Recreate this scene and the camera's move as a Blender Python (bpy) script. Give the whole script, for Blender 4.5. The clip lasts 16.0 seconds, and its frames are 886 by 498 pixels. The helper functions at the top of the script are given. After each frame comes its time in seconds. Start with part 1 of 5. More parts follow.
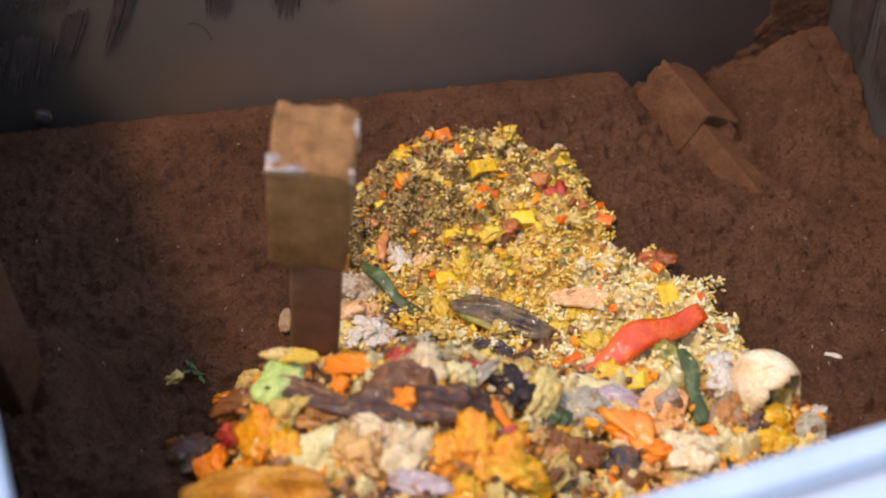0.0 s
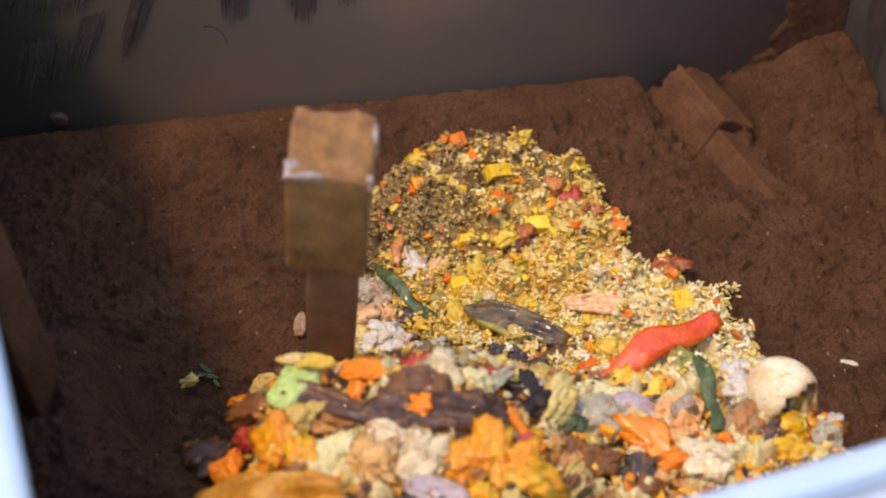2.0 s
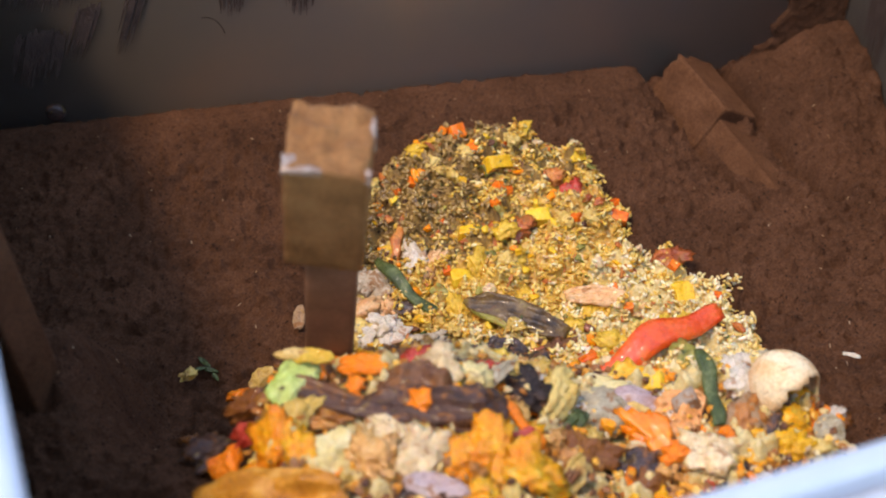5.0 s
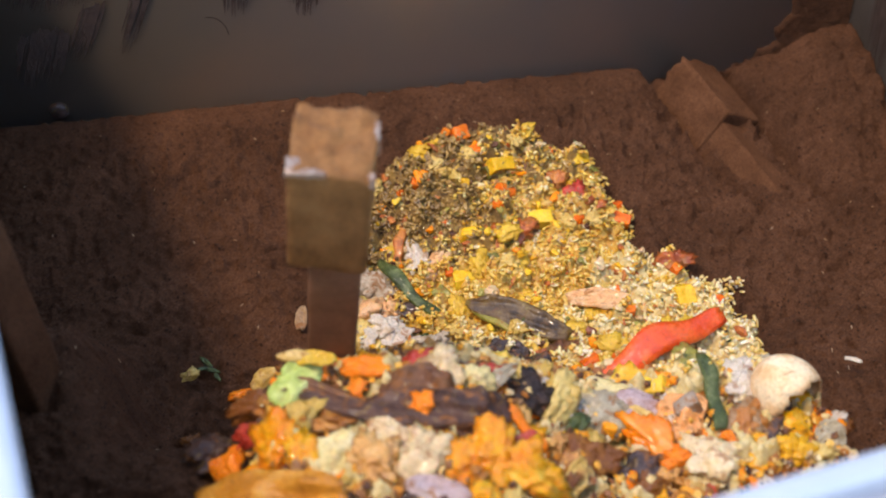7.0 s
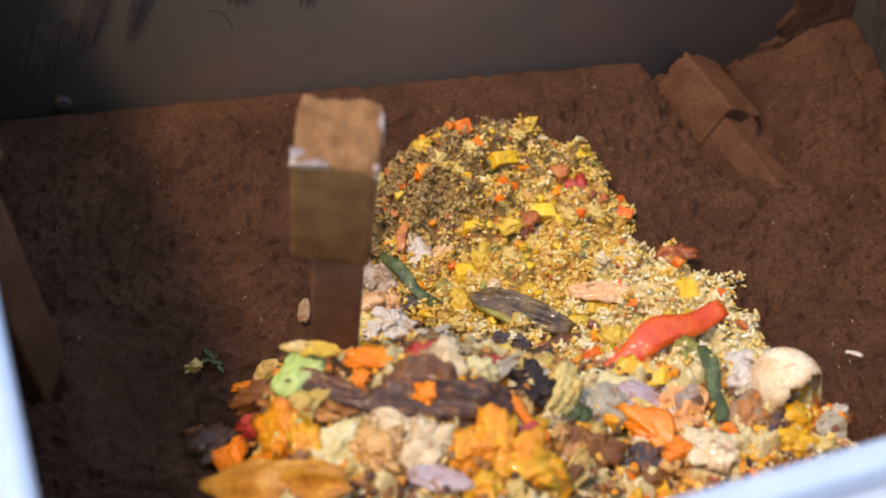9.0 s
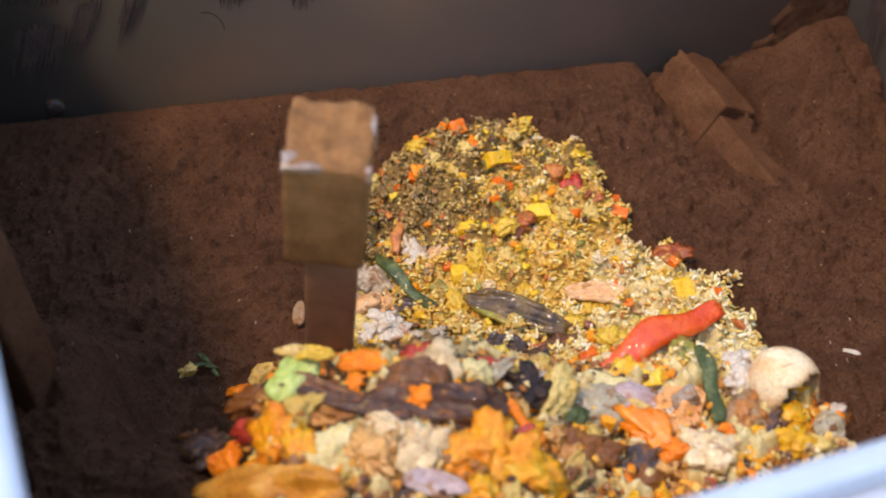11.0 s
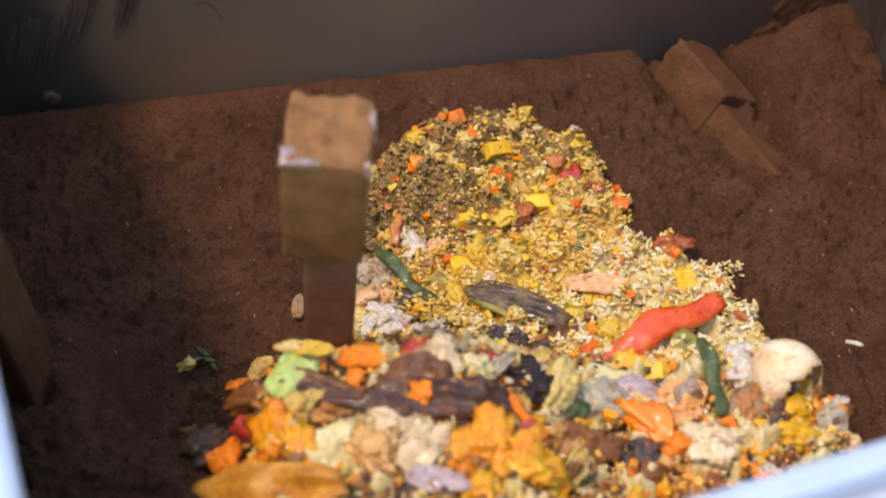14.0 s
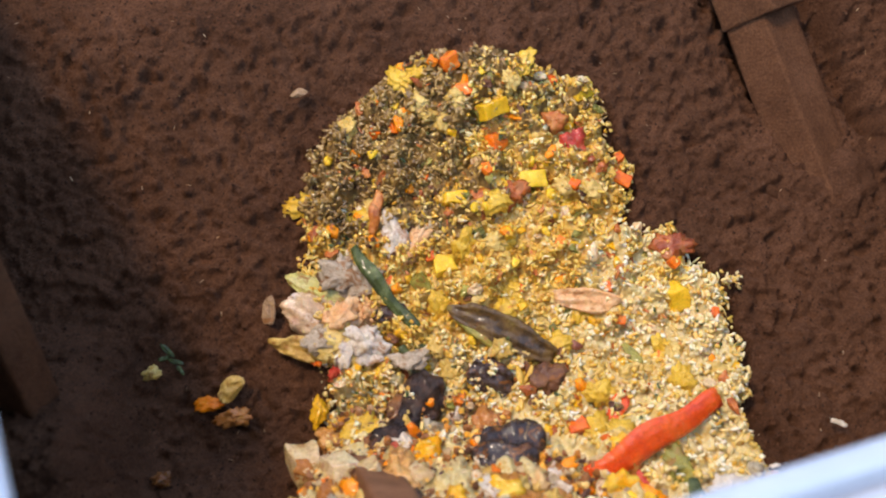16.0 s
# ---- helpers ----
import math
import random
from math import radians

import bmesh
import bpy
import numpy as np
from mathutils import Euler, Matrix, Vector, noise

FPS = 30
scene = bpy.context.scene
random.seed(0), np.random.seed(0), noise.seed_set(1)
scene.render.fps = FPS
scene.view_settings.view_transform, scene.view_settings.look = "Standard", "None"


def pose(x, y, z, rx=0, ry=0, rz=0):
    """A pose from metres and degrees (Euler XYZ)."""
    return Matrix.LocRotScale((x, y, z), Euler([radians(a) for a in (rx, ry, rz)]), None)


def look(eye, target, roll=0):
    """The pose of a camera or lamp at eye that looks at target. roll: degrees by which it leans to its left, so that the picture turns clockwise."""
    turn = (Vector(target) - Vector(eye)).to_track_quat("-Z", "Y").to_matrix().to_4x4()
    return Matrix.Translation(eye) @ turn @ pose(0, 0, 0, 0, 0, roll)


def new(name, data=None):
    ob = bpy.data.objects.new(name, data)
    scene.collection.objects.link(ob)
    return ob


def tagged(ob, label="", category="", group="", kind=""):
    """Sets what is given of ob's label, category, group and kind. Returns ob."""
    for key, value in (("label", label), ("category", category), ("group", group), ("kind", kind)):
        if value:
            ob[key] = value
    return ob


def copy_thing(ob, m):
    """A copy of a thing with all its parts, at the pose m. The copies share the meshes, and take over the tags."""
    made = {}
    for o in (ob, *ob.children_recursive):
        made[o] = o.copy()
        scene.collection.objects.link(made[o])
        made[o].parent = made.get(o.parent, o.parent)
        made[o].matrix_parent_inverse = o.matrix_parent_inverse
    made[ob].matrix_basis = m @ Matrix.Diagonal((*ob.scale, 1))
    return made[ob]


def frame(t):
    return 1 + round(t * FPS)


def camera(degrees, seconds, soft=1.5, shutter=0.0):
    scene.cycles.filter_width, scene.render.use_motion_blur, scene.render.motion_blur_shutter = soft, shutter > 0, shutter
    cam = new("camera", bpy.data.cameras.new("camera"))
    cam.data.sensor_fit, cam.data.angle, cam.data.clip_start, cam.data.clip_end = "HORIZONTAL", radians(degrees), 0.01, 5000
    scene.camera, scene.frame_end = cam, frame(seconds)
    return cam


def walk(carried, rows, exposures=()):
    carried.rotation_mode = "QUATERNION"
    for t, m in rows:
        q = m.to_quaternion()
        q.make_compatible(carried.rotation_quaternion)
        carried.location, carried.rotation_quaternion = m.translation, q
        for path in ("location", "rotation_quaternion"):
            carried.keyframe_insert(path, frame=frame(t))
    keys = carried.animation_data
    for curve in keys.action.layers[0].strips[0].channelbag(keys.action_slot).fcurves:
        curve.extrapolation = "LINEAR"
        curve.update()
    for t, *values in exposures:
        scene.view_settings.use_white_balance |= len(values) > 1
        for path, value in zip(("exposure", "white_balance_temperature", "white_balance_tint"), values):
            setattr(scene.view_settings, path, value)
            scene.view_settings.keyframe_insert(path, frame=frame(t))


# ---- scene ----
cam = camera(38.7, 16.0, soft=1.95)
# The lens is focused on the rice, so that the near rim is soft.
cam.data.dof.use_dof = True
cam.data.dof.focus_distance = 1.17
cam.data.dof.aperture_fstop = 4.7


# The camera is held by a breathing hand over the open hatch.
walk(cam, [
    (0.0, pose(0.0015, -0.0238, 1.5987, 47.855, 0.196, -9.775)),
    (0.5, pose(-0.0008, -0.0227, 1.5987, 47.604, -0.022, -9.726)),
    (1.0, pose(-0.0023, -0.0218, 1.5997, 47.654, 0.039, -9.577)),
    (1.5, pose(-0.0029, -0.0202, 1.6011, 47.785, 0.204, -9.395)),
    (2.0, pose(-0.0030, -0.0203, 1.6013, 47.884, 0.273, -9.253)),
    (2.5, pose(-0.0021, -0.0185, 1.6015, 47.894, 0.456, -9.229)),
    (3.0, pose(-0.0013, -0.0193, 1.6010, 47.829, 0.516, -9.040)),
    (3.5, pose(-0.0025, -0.0192, 1.5999, 47.693, 0.487, -9.164)),
    (4.0, pose(-0.0013, -0.0171, 1.5997, 47.566, 0.426, -9.365)),
    (6.5, pose(-0.0007, -0.0099, 1.6004, 47.165, 0.318, -9.096)),
    (7.0, pose(-0.0017, -0.0105, 1.6026, 47.249, 0.180, -9.046)),
    (7.5, pose(-0.0003, -0.0138, 1.6017, 47.411, 0.242, -9.031)),
    (8.0, pose(-0.0021, -0.0146, 1.6024, 47.448, 0.059, -8.888)),
    (8.5, pose(-0.0027, -0.0162, 1.6016, 47.367, 0.051, -8.851)),
    (9.0, pose(-0.0041, -0.0156, 1.6026, 47.117, 0.061, -8.887)),
    (11.5, pose(0.0000, -0.0079, 1.6002, 47.049, 0.429, -9.306)),
    (12.0, pose(0.0006, -0.0043, 1.6012, 46.994, 0.543, -9.137)),
    (12.5, pose(0.0007, 0.0002, 1.5990, 46.637, 0.483, -9.300)),
    (13.0, pose(-0.0005, 0.0007, 1.5999, 46.277, 0.377, -9.315)),
    (13.5, pose(-0.0001, -0.0005, 1.5999, 46.451, 0.335, -9.447)),
    (14.0, pose(-0.0007, -0.0002, 1.5998, 46.381, 0.474, -9.545)),
    (14.5, pose(-0.0003, -0.0001, 1.6000, 46.800, 0.212, -9.794)),
    (15.0, pose(-0.0001, -0.0003, 1.6001, 46.991, 0.165, -9.838)),
    (15.5, pose(-0.0004, 0.0001, 1.5998, 46.643, 0.207, -9.800)),
    (16.0, pose(-0.0006, 0.0004, 1.5994, 46.371, 0.172, -9.837)),
])

# ---- light ----
world = bpy.data.worlds.new("sky")
scene.world = world
world.use_nodes = True
wn = world.node_tree.nodes
sky = wn.new("ShaderNodeTexSky")
sky.sky_type = "NISHITA"
sky.sun_disc = False
SUN_FROM = Vector((-0.34, -0.18, 0.92)).normalized()
sky.sun_elevation = math.asin(SUN_FROM.z)
sky.sun_rotation = math.atan2(SUN_FROM.x, SUN_FROM.y)
world.node_tree.links.new(sky.outputs[0], wn["Background"].inputs[0])
wn["Background"].inputs[1].default_value = 0.53
sun_data = bpy.data.lights.new("sun", "SUN")
sun_data.energy, sun_data.angle, sun_data.color = 2.35, radians(8.0), (1.0, 0.765, 0.51)
sun = new("sun", sun_data)
sun.matrix_world = look(SUN_FROM * 5, (0, 0, 0))
scene.view_settings.exposure = -0.06


# ---- materials ----
def material(name, colours, rough=0.6, scale=40.0, bump_size=0.0, bump_scale=200.0, metal=0.0, spec=0.5, island=0.0,
             random_tint=0.0, wet=0.0, sss=0.0, fine=0.0, stain=None):
    """A surface whose colour wanders between the given ones at two scales, with fine relief."""
    m = bpy.data.materials.new(name)
    m.use_nodes = True
    nt = m.node_tree
    n, l = nt.nodes, nt.links
    bsdf = n["Principled BSDF"]
    source = n.new("ShaderNodeTexCoord")
    who = n.new("ShaderNodeObjectInfo")
    coord = n.new("ShaderNodeVectorMath")
    coord.operation = "MULTIPLY_ADD"
    l.new(who.outputs["Random"], coord.inputs[0])
    coord.inputs[1].default_value = (7.3, 3.1, 5.7) if stain else (0, 0, 0)
    l.new(source.outputs["Object"], coord.inputs[2])
    big = n.new("ShaderNodeTexNoise")
    big.inputs["Scale"].default_value = scale
    big.inputs["Detail"].default_value = 6
    big.inputs["Roughness"].default_value = 0.65
    l.new(coord.outputs["Vector"], big.inputs["Vector"])
    ramp = n.new("ShaderNodeValToRGB")
    el = ramp.color_ramp.elements
    steps = len(colours)
    for k, c in enumerate(colours):
        pos = 0.28 + 0.44 * k / max(1, steps - 1)
        e = el[k] if k < 2 else el.new(pos)
        e.position, e.color = pos, (*c, 1)
    fac = big.outputs["Fac"]
    if island:
        geo = n.new("ShaderNodeNewGeometry")
        mix = n.new("ShaderNodeMix")
        mix.inputs[0].default_value = island
        l.new(fac, mix.inputs[2])
        l.new(geo.outputs["Random Per Island"], mix.inputs[3])
        fac = mix.outputs[0]
    if random_tint:
        info = n.new("ShaderNodeObjectInfo")
        add = n.new("ShaderNodeMath")
        add.operation = "MULTIPLY_ADD"
        l.new(info.outputs["Random"], add.inputs[0])
        add.inputs[1].default_value = random_tint
        l.new(fac, add.inputs[2])
        sub = n.new("ShaderNodeMath")
        sub.operation = "SUBTRACT"
        l.new(add.outputs[0], sub.inputs[0])
        sub.inputs[1].default_value = random_tint / 2
        fac = sub.outputs[0]
    l.new(fac, ramp.inputs["Fac"])
    colour = ramp.outputs["Color"]
    if fine:
        speck = n.new("ShaderNodeTexNoise")
        speck.inputs["Scale"].default_value = 420
        speck.inputs["Detail"].default_value = 4
        speck.inputs["Roughness"].default_value = 0.7
        l.new(coord.outputs["Vector"], speck.inputs["Vector"])
        span = n.new("ShaderNodeMapRange")
        span.inputs["From Min"].default_value, span.inputs["From Max"].default_value = 0.32, 0.68
        span.inputs["To Min"].default_value, span.inputs["To Max"].default_value = 1 - fine, 1 + fine * 0.8
        l.new(speck.outputs["Fac"], span.inputs["Value"])
        mul = n.new("ShaderNodeVectorMath")
        mul.operation = "MULTIPLY"
        l.new(colour, mul.inputs[0])
        l.new(span.outputs["Result"], mul.inputs[1])
        colour = mul.outputs["Vector"]
    bsdf.inputs["Roughness"].default_value = rough
    if stain:
        spill = n.new("ShaderNodeTexNoise")
        spill.inputs["Scale"].default_value = 95
        spill.inputs["Detail"].default_value = 5
        spill.inputs["Roughness"].default_value = 0.6
        spill.inputs["Distortion"].default_value = 0.8
        l.new(coord.outputs["Vector"], spill.inputs["Vector"])
        for k, (tone, low, high, most) in enumerate(stain):
            edge = n.new("ShaderNodeMapRange")
            edge.inputs["From Min"].default_value, edge.inputs["From Max"].default_value = low, high
            edge.inputs["To Max"].default_value = most
            l.new(spill.outputs["Fac"], edge.inputs["Value"])
            over = n.new("ShaderNodeMix")
            over.data_type = "RGBA"
            l.new(edge.outputs["Result"], over.inputs[0])
            l.new(colour, over.inputs[6])
            over.inputs[7].default_value = (*tone, 1)
            colour = over.outputs[2]
        gloss = n.new("ShaderNodeMapRange")
        gloss.inputs["From Min"].default_value, gloss.inputs["From Max"].default_value = 0.35, 0.65
        gloss.inputs["To Min"].default_value, gloss.inputs["To Max"].default_value = rough * 0.45, rough * 1.4
        l.new(spill.outputs["Fac"], gloss.inputs["Value"])
        l.new(gloss.outputs["Result"], bsdf.inputs["Roughness"])
    l.new(colour, bsdf.inputs["Base Color"])
    bsdf.inputs["Metallic"].default_value = metal
    bsdf.inputs["Specular IOR Level"].default_value = spec
    if wet:
        bsdf.inputs["Coat Weight"].default_value = wet
        film = n.new("ShaderNodeTexNoise")
        film.inputs["Scale"].default_value = 130
        film.inputs["Detail"].default_value = 2
        l.new(coord.outputs["Vector"], film.inputs["Vector"])
        ripple = n.new("ShaderNodeBump")
        ripple.inputs["Distance"].default_value = 0.0022
        l.new(film.outputs["Fac"], ripple.inputs["Height"])
        l.new(ripple.outputs["Normal"], bsdf.inputs["Coat Normal"])
        bsdf.inputs["Coat Roughness"].default_value = 0.05
    if sss:
        bsdf.inputs["Subsurface Weight"].default_value = sss
        bsdf.inputs["Subsurface Radius"].default_value = (0.004, 0.002, 0.001)
        bsdf.inputs["Subsurface Scale"].default_value = 0.5
    if bump_size:
        tex = n.new("ShaderNodeTexNoise")
        tex.inputs["Scale"].default_value = bump_scale
        tex.inputs["Detail"].default_value = 8
        tex.inputs["Roughness"].default_value = 0.7
        l.new(coord.outputs["Vector"], tex.inputs["Vector"])
        bp = n.new("ShaderNodeBump")
        bp.inputs["Strength"].default_value = 1.0
        bp.inputs["Distance"].default_value = bump_size
        l.new(tex.outputs["Fac"], bp.inputs["Height"])
        l.new(bp.outputs["Normal"], bsdf.inputs["Normal"])
    return m


SOIL = material("compost", [(0.076, 0.0325, 0.0155), (0.117, 0.051, 0.0245), (0.158, 0.070, 0.035)], rough=0.95, scale=14, bump_size=0.0060, bump_scale=250, spec=0.10, fine=0.42)
CRUMB = material("compost_crumb", [(0.045, 0.019, 0.009), (0.085, 0.037, 0.018), (0.125, 0.056, 0.028)], rough=0.95, scale=60, bump_size=0.0015, bump_scale=500, spec=0.15, island=0.9)
CAKED = material("caked_compost", [(0.165, 0.068, 0.019), (0.232, 0.099, 0.029), (0.30, 0.139, 0.044)], rough=0.6, scale=45, bump_size=0.0016, bump_scale=160, spec=0.2, fine=0.3)
CRUSTED = material("compost_crust", [(0.095, 0.040, 0.018), (0.135, 0.058, 0.026), (0.175, 0.078, 0.037)], rough=0.95, scale=30, bump_size=0.003, bump_scale=260, spec=0.10, fine=0.35)
CAKED_SMOOTH = material("smeared_compost", [(0.15, 0.066, 0.030), (0.22, 0.098, 0.046), (0.28, 0.13, 0.066)], rough=0.65, scale=25, bump_size=0.0008, bump_scale=120, spec=0.25, fine=0.15)
STEEL = material("drum_steel", [(0.31, 0.285, 0.265), (0.33, 0.265, 0.205), (0.365, 0.28, 0.20)], rough=0.36, scale=4, bump_size=0.0005, bump_scale=25, metal=0.72)
STREAK = material("dried_streak", [(0.055, 0.036, 0.028), (0.085, 0.054, 0.040), (0.115, 0.073, 0.053)], rough=0.9, scale=60, bump_size=0.002, bump_scale=200, spec=0.1)
# The shell's steel made duller, with the end plates' shade put into the colour.
SIDE_STEEL = material("dull_shaded_side_steel", [(0.06, 0.046, 0.034), (0.10, 0.078, 0.058), (0.14, 0.112, 0.085)], rough=0.55, scale=9, bump_size=0.0006, bump_scale=40, metal=0.3)
RIM = material("rim_steel", [(0.38, 0.42, 0.48), (0.45, 0.48, 0.53), (0.51, 0.53, 0.56)], rough=0.3, scale=9, metal=0.2, bump_size=0.0003, bump_scale=60)
WORN = material("bare_metal", [(0.20, 0.105, 0.055), (0.30, 0.20, 0.14), (0.44, 0.35, 0.28)], rough=0.4, scale=160, metal=0.35)
RICE = material("rice", [(0.36, 0.15, 0.012), (0.54, 0.27, 0.019), (0.67, 0.395, 0.042), (0.73, 0.485, 0.095), (0.76, 0.57, 0.20), (0.78, 0.65, 0.37)], rough=0.4, scale=44, island=0.3, sss=0.3, spec=0.35, wet=0.6)
PALE_RICE = material("pale_rice", [(0.48, 0.26, 0.04), (0.70, 0.47, 0.12), (0.75, 0.59, 0.26), (0.78, 0.68, 0.43), (0.80, 0.75, 0.60)], rough=0.4, scale=44, island=0.3, sss=0.3, spec=0.35, wet=0.6)
# Brown compost dust, darkened further with the arm's shade painted in.
DUSTY_SHADED = material("dusty_rice", [(0.13, 0.072, 0.026), (0.21, 0.118, 0.03), (0.31, 0.178, 0.037), (0.42, 0.25, 0.05), (0.46, 0.335, 0.18)], rough=0.35, scale=34, island=0.25, wet=0.7)
DUSTY_SHADED_MUSH = material("dusty_shaded_mush", [(0.11, 0.058, 0.02), (0.20, 0.11, 0.028), (0.32, 0.18, 0.034), (0.24, 0.13, 0.03)], rough=0.55, scale=70, bump_size=0.003, bump_scale=220, fine=0.3)
MUSH = material("rice_mush", [(0.42, 0.165, 0.014), (0.64, 0.345, 0.038), (0.70, 0.45, 0.09), (0.56, 0.265, 0.028), (0.72, 0.53, 0.20)], rough=0.45, scale=75, bump_size=0.002, bump_scale=260, wet=0.7, fine=0.2, sss=0.2)
PALE_MUSH = material("pale_mush", [(0.52, 0.29, 0.05), (0.70, 0.51, 0.17), (0.74, 0.59, 0.28), (0.64, 0.43, 0.11), (0.77, 0.67, 0.44)], rough=0.45, scale=75, bump_size=0.002, bump_scale=260, wet=0.7, fine=0.2, sss=0.2)


# ---- mesh helpers ----
def mesh_object(name, verts, faces, mat, parent=None, label="", smooth_shade=True):
    me = bpy.data.meshes.new(name)
    me.from_pydata(verts, [], faces)
    me.materials.append(mat)
    if smooth_shade:
        me.polygons.foreach_set("use_smooth", [True] * len(me.polygons))
    me.update()
    ob = new(name, me)
    if parent:
        ob.parent = parent
    if label:
        ob["label"] = label
    return ob


def part(name, bm, mat, parent=None, label="", smooth_shade=True):
    me = bpy.data.meshes.new(name)
    bmesh.ops.recalc_face_normals(bm, faces=bm.faces)
    bm.to_mesh(me)
    bm.free()
    me.materials.append(mat)
    if smooth_shade:
        me.polygons.foreach_set("use_smooth", [True] * len(me.polygons))
    ob = new(name, me)
    if parent:
        ob.parent = parent
    if label:
        ob["label"] = label
    return ob


def box(bm, x0, x1, y0, y1, z0, z1, bevel=0.0, cuts=0):
    made = bmesh.ops.create_cube(bm, size=1.0)
    vs = made["verts"]
    for v in vs:
        v.co = Vector(((x0 + x1) / 2 + v.co.x * (x1 - x0), (y0 + y1) / 2 + v.co.y * (y1 - y0), (z0 + z1) / 2 + v.co.z * (z1 - z0)))
    es = list({e for v in vs for e in v.link_edges})
    if bevel:
        bmesh.ops.bevel(bm, geom=es, offset=bevel, segments=2, affect="EDGES", profile=0.6)


MOVERS = []


def moves(ob, follow="mass", slide=0.0):
    MOVERS.append((ob, ob.matrix_basis.copy(), follow, slide))
    return ob


# ---- the bed's shape ----
SY, SZ = 0.705, 0.682          # the mixer's shaft runs along x through here
WALL_R = 0.457


def smooth(a, b, v):
    t = max(0.0, min(1.0, (v - a) / (b - a)))
    return t * t * (3 - 2 * t)


def bump(x, y, cx, cy, rx, ry):
    return math.exp(-((x - cx) / rx) ** 2 - ((y - cy) / ry) ** 2)


def soil_height(x, y):
    z = 0.746 + 0.022 * smooth(0.92, 1.08, y)
    z += 0.040 * smooth(0.25, 0.42, x) * smooth(0.80, 0.62, y)
    z -= 0.030 * bump(x, y, -0.12, 0.74, 0.12, 0.14)
    z += 0.115 * smooth(0.735, 0.58, y) * smooth(0.0, -0.09, x)
    z += 0.012 * smooth(0.530, 0.60, x) * smooth(0.99, 1.15, y) ** 1.6
    z += 0.020 * smooth(0.47, 0.56, x) * smooth(0.95, 1.10, y)
    z -= 0.026 * smooth(0.39, 0.46, x) * smooth(0.90, 1.02, y) * (1 - smooth(0.57, 0.63, x) * smooth(0.92, 1.08, y))
    z += 0.175 * smooth(0.86, 0.68, y) * smooth(-0.13, -0.19, x) * (1 - smooth(0.735, 0.58, y))
    axis = 0.495 + 0.26 * (1.03 - y)
    z -= smooth(0.90, 0.94, y) * (0.036 * bump(x, y, axis + 0.046, y, 0.013, 1) + 0.018 * bump(x, y, axis - 0.041, y, 0.008, 1))
    return z


def pile_rise(x, y):
    back = 0.012 + 0.028 * bump(x, y, 0.20, 1.01, 0.10, 0.08)
    crest = 0.165 * smooth(-0.085, -0.01, x) * (1 - 0.45 * smooth(0.08, 0.24, x)) * (1 - 0.40 * smooth(0.28, 0.40, x))
    crest *= 1 - 0.9 * smooth(0.38, 0.47, x)
    front = crest * smooth(0.725 + 0.06 * smooth(0.12, 0.3, x), 0.60, y)
    return max(back, front + 0.008)


def pile_top(x, y):
    return soil_height(x, y) + pile_rise(x, y)


def inside_pile(x, y):
    """How far inside the food's outline a place lies, in metres; negative outside."""
    ly = (0.45, 0.62, 0.69, 0.74, 0.78, 0.82, 0.852, 0.862, 0.888, 0.922, 0.955, 0.982, 1.0, 1.02, 1.045)
    left = (-0.10, -0.03, 0.015, 0.035, 0.036, 0.026, 0.024, 0.034, 0.026, 0.03, 0.05, 0.065, 0.085, 0.125, 0.155)
    ry = (0.45, 0.54, 0.59, 0.68, 0.735, 0.775, 0.80, 0.825, 0.845, 0.863, 0.913, 0.943, 0.969, 0.997, 1.019, 1.035)
    right = (0.42, 0.405, 0.395, 0.375, 0.402, 0.394, 0.40, 0.384, 0.358, 0.328, 0.332, 0.322, 0.316, 0.303, 0.255, 0.225)
    a, b = float(np.interp(y, ly, left)), float(np.interp(y, ry, right))
    w = 0.014 * noise.noise(Vector((x * 30, y * 30, 3.1))) + 0.007 * noise.noise(Vector((x * 90, y * 90, 1.7)))
    return min(x - a, b - x, 1.038 - y) + w


# ---- the drum ----
X0, X1 = -0.315, 0.662


def build_drum():
    drum = tagged(new("mixing_drum"), "grey stainless steel composter drum with brown smears on its walls", "composter", kind="structure")
    outline = []
    for k in range(33):
        a = math.pi * k / 32
        outline.append((SY + WALL_R * math.cos(a), SZ - WALL_R * math.sin(a)))
    outline = [(SY + WALL_R, SZ + 0.10), *outline, (SY - WALL_R, SZ + 0.10), (SY - WALL_R, 1.10)]
    outline = [(SY + WALL_R, 1.20)] + outline
    th = 0.004
    verts, faces = [], []
    for k, (y, z) in enumerate(outline):
        dy, dz = y - SY, min(0, z - SZ)
        d = math.hypot(dy, dz) or 1
        for x in (X0, X1):
            verts.append((x, y, z))
            verts.append((x, y + th * dy / d, z + th * dz / d))
    for k in range(len(outline) - 1):
        i = 4 * k
        faces += [(i, i + 2, i + 6, i + 4), (i + 1, i + 5, i + 7, i + 3), (i, i + 4, i + 5, i + 1), (i + 2, i + 3, i + 7, i + 6)]
    mesh_object("shell", verts, faces, STEEL, drum)
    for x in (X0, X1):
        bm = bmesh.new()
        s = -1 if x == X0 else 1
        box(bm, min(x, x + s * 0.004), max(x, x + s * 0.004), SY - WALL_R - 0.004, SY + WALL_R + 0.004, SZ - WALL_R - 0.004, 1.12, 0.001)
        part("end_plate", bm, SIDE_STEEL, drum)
    return drum


drum = build_drum()


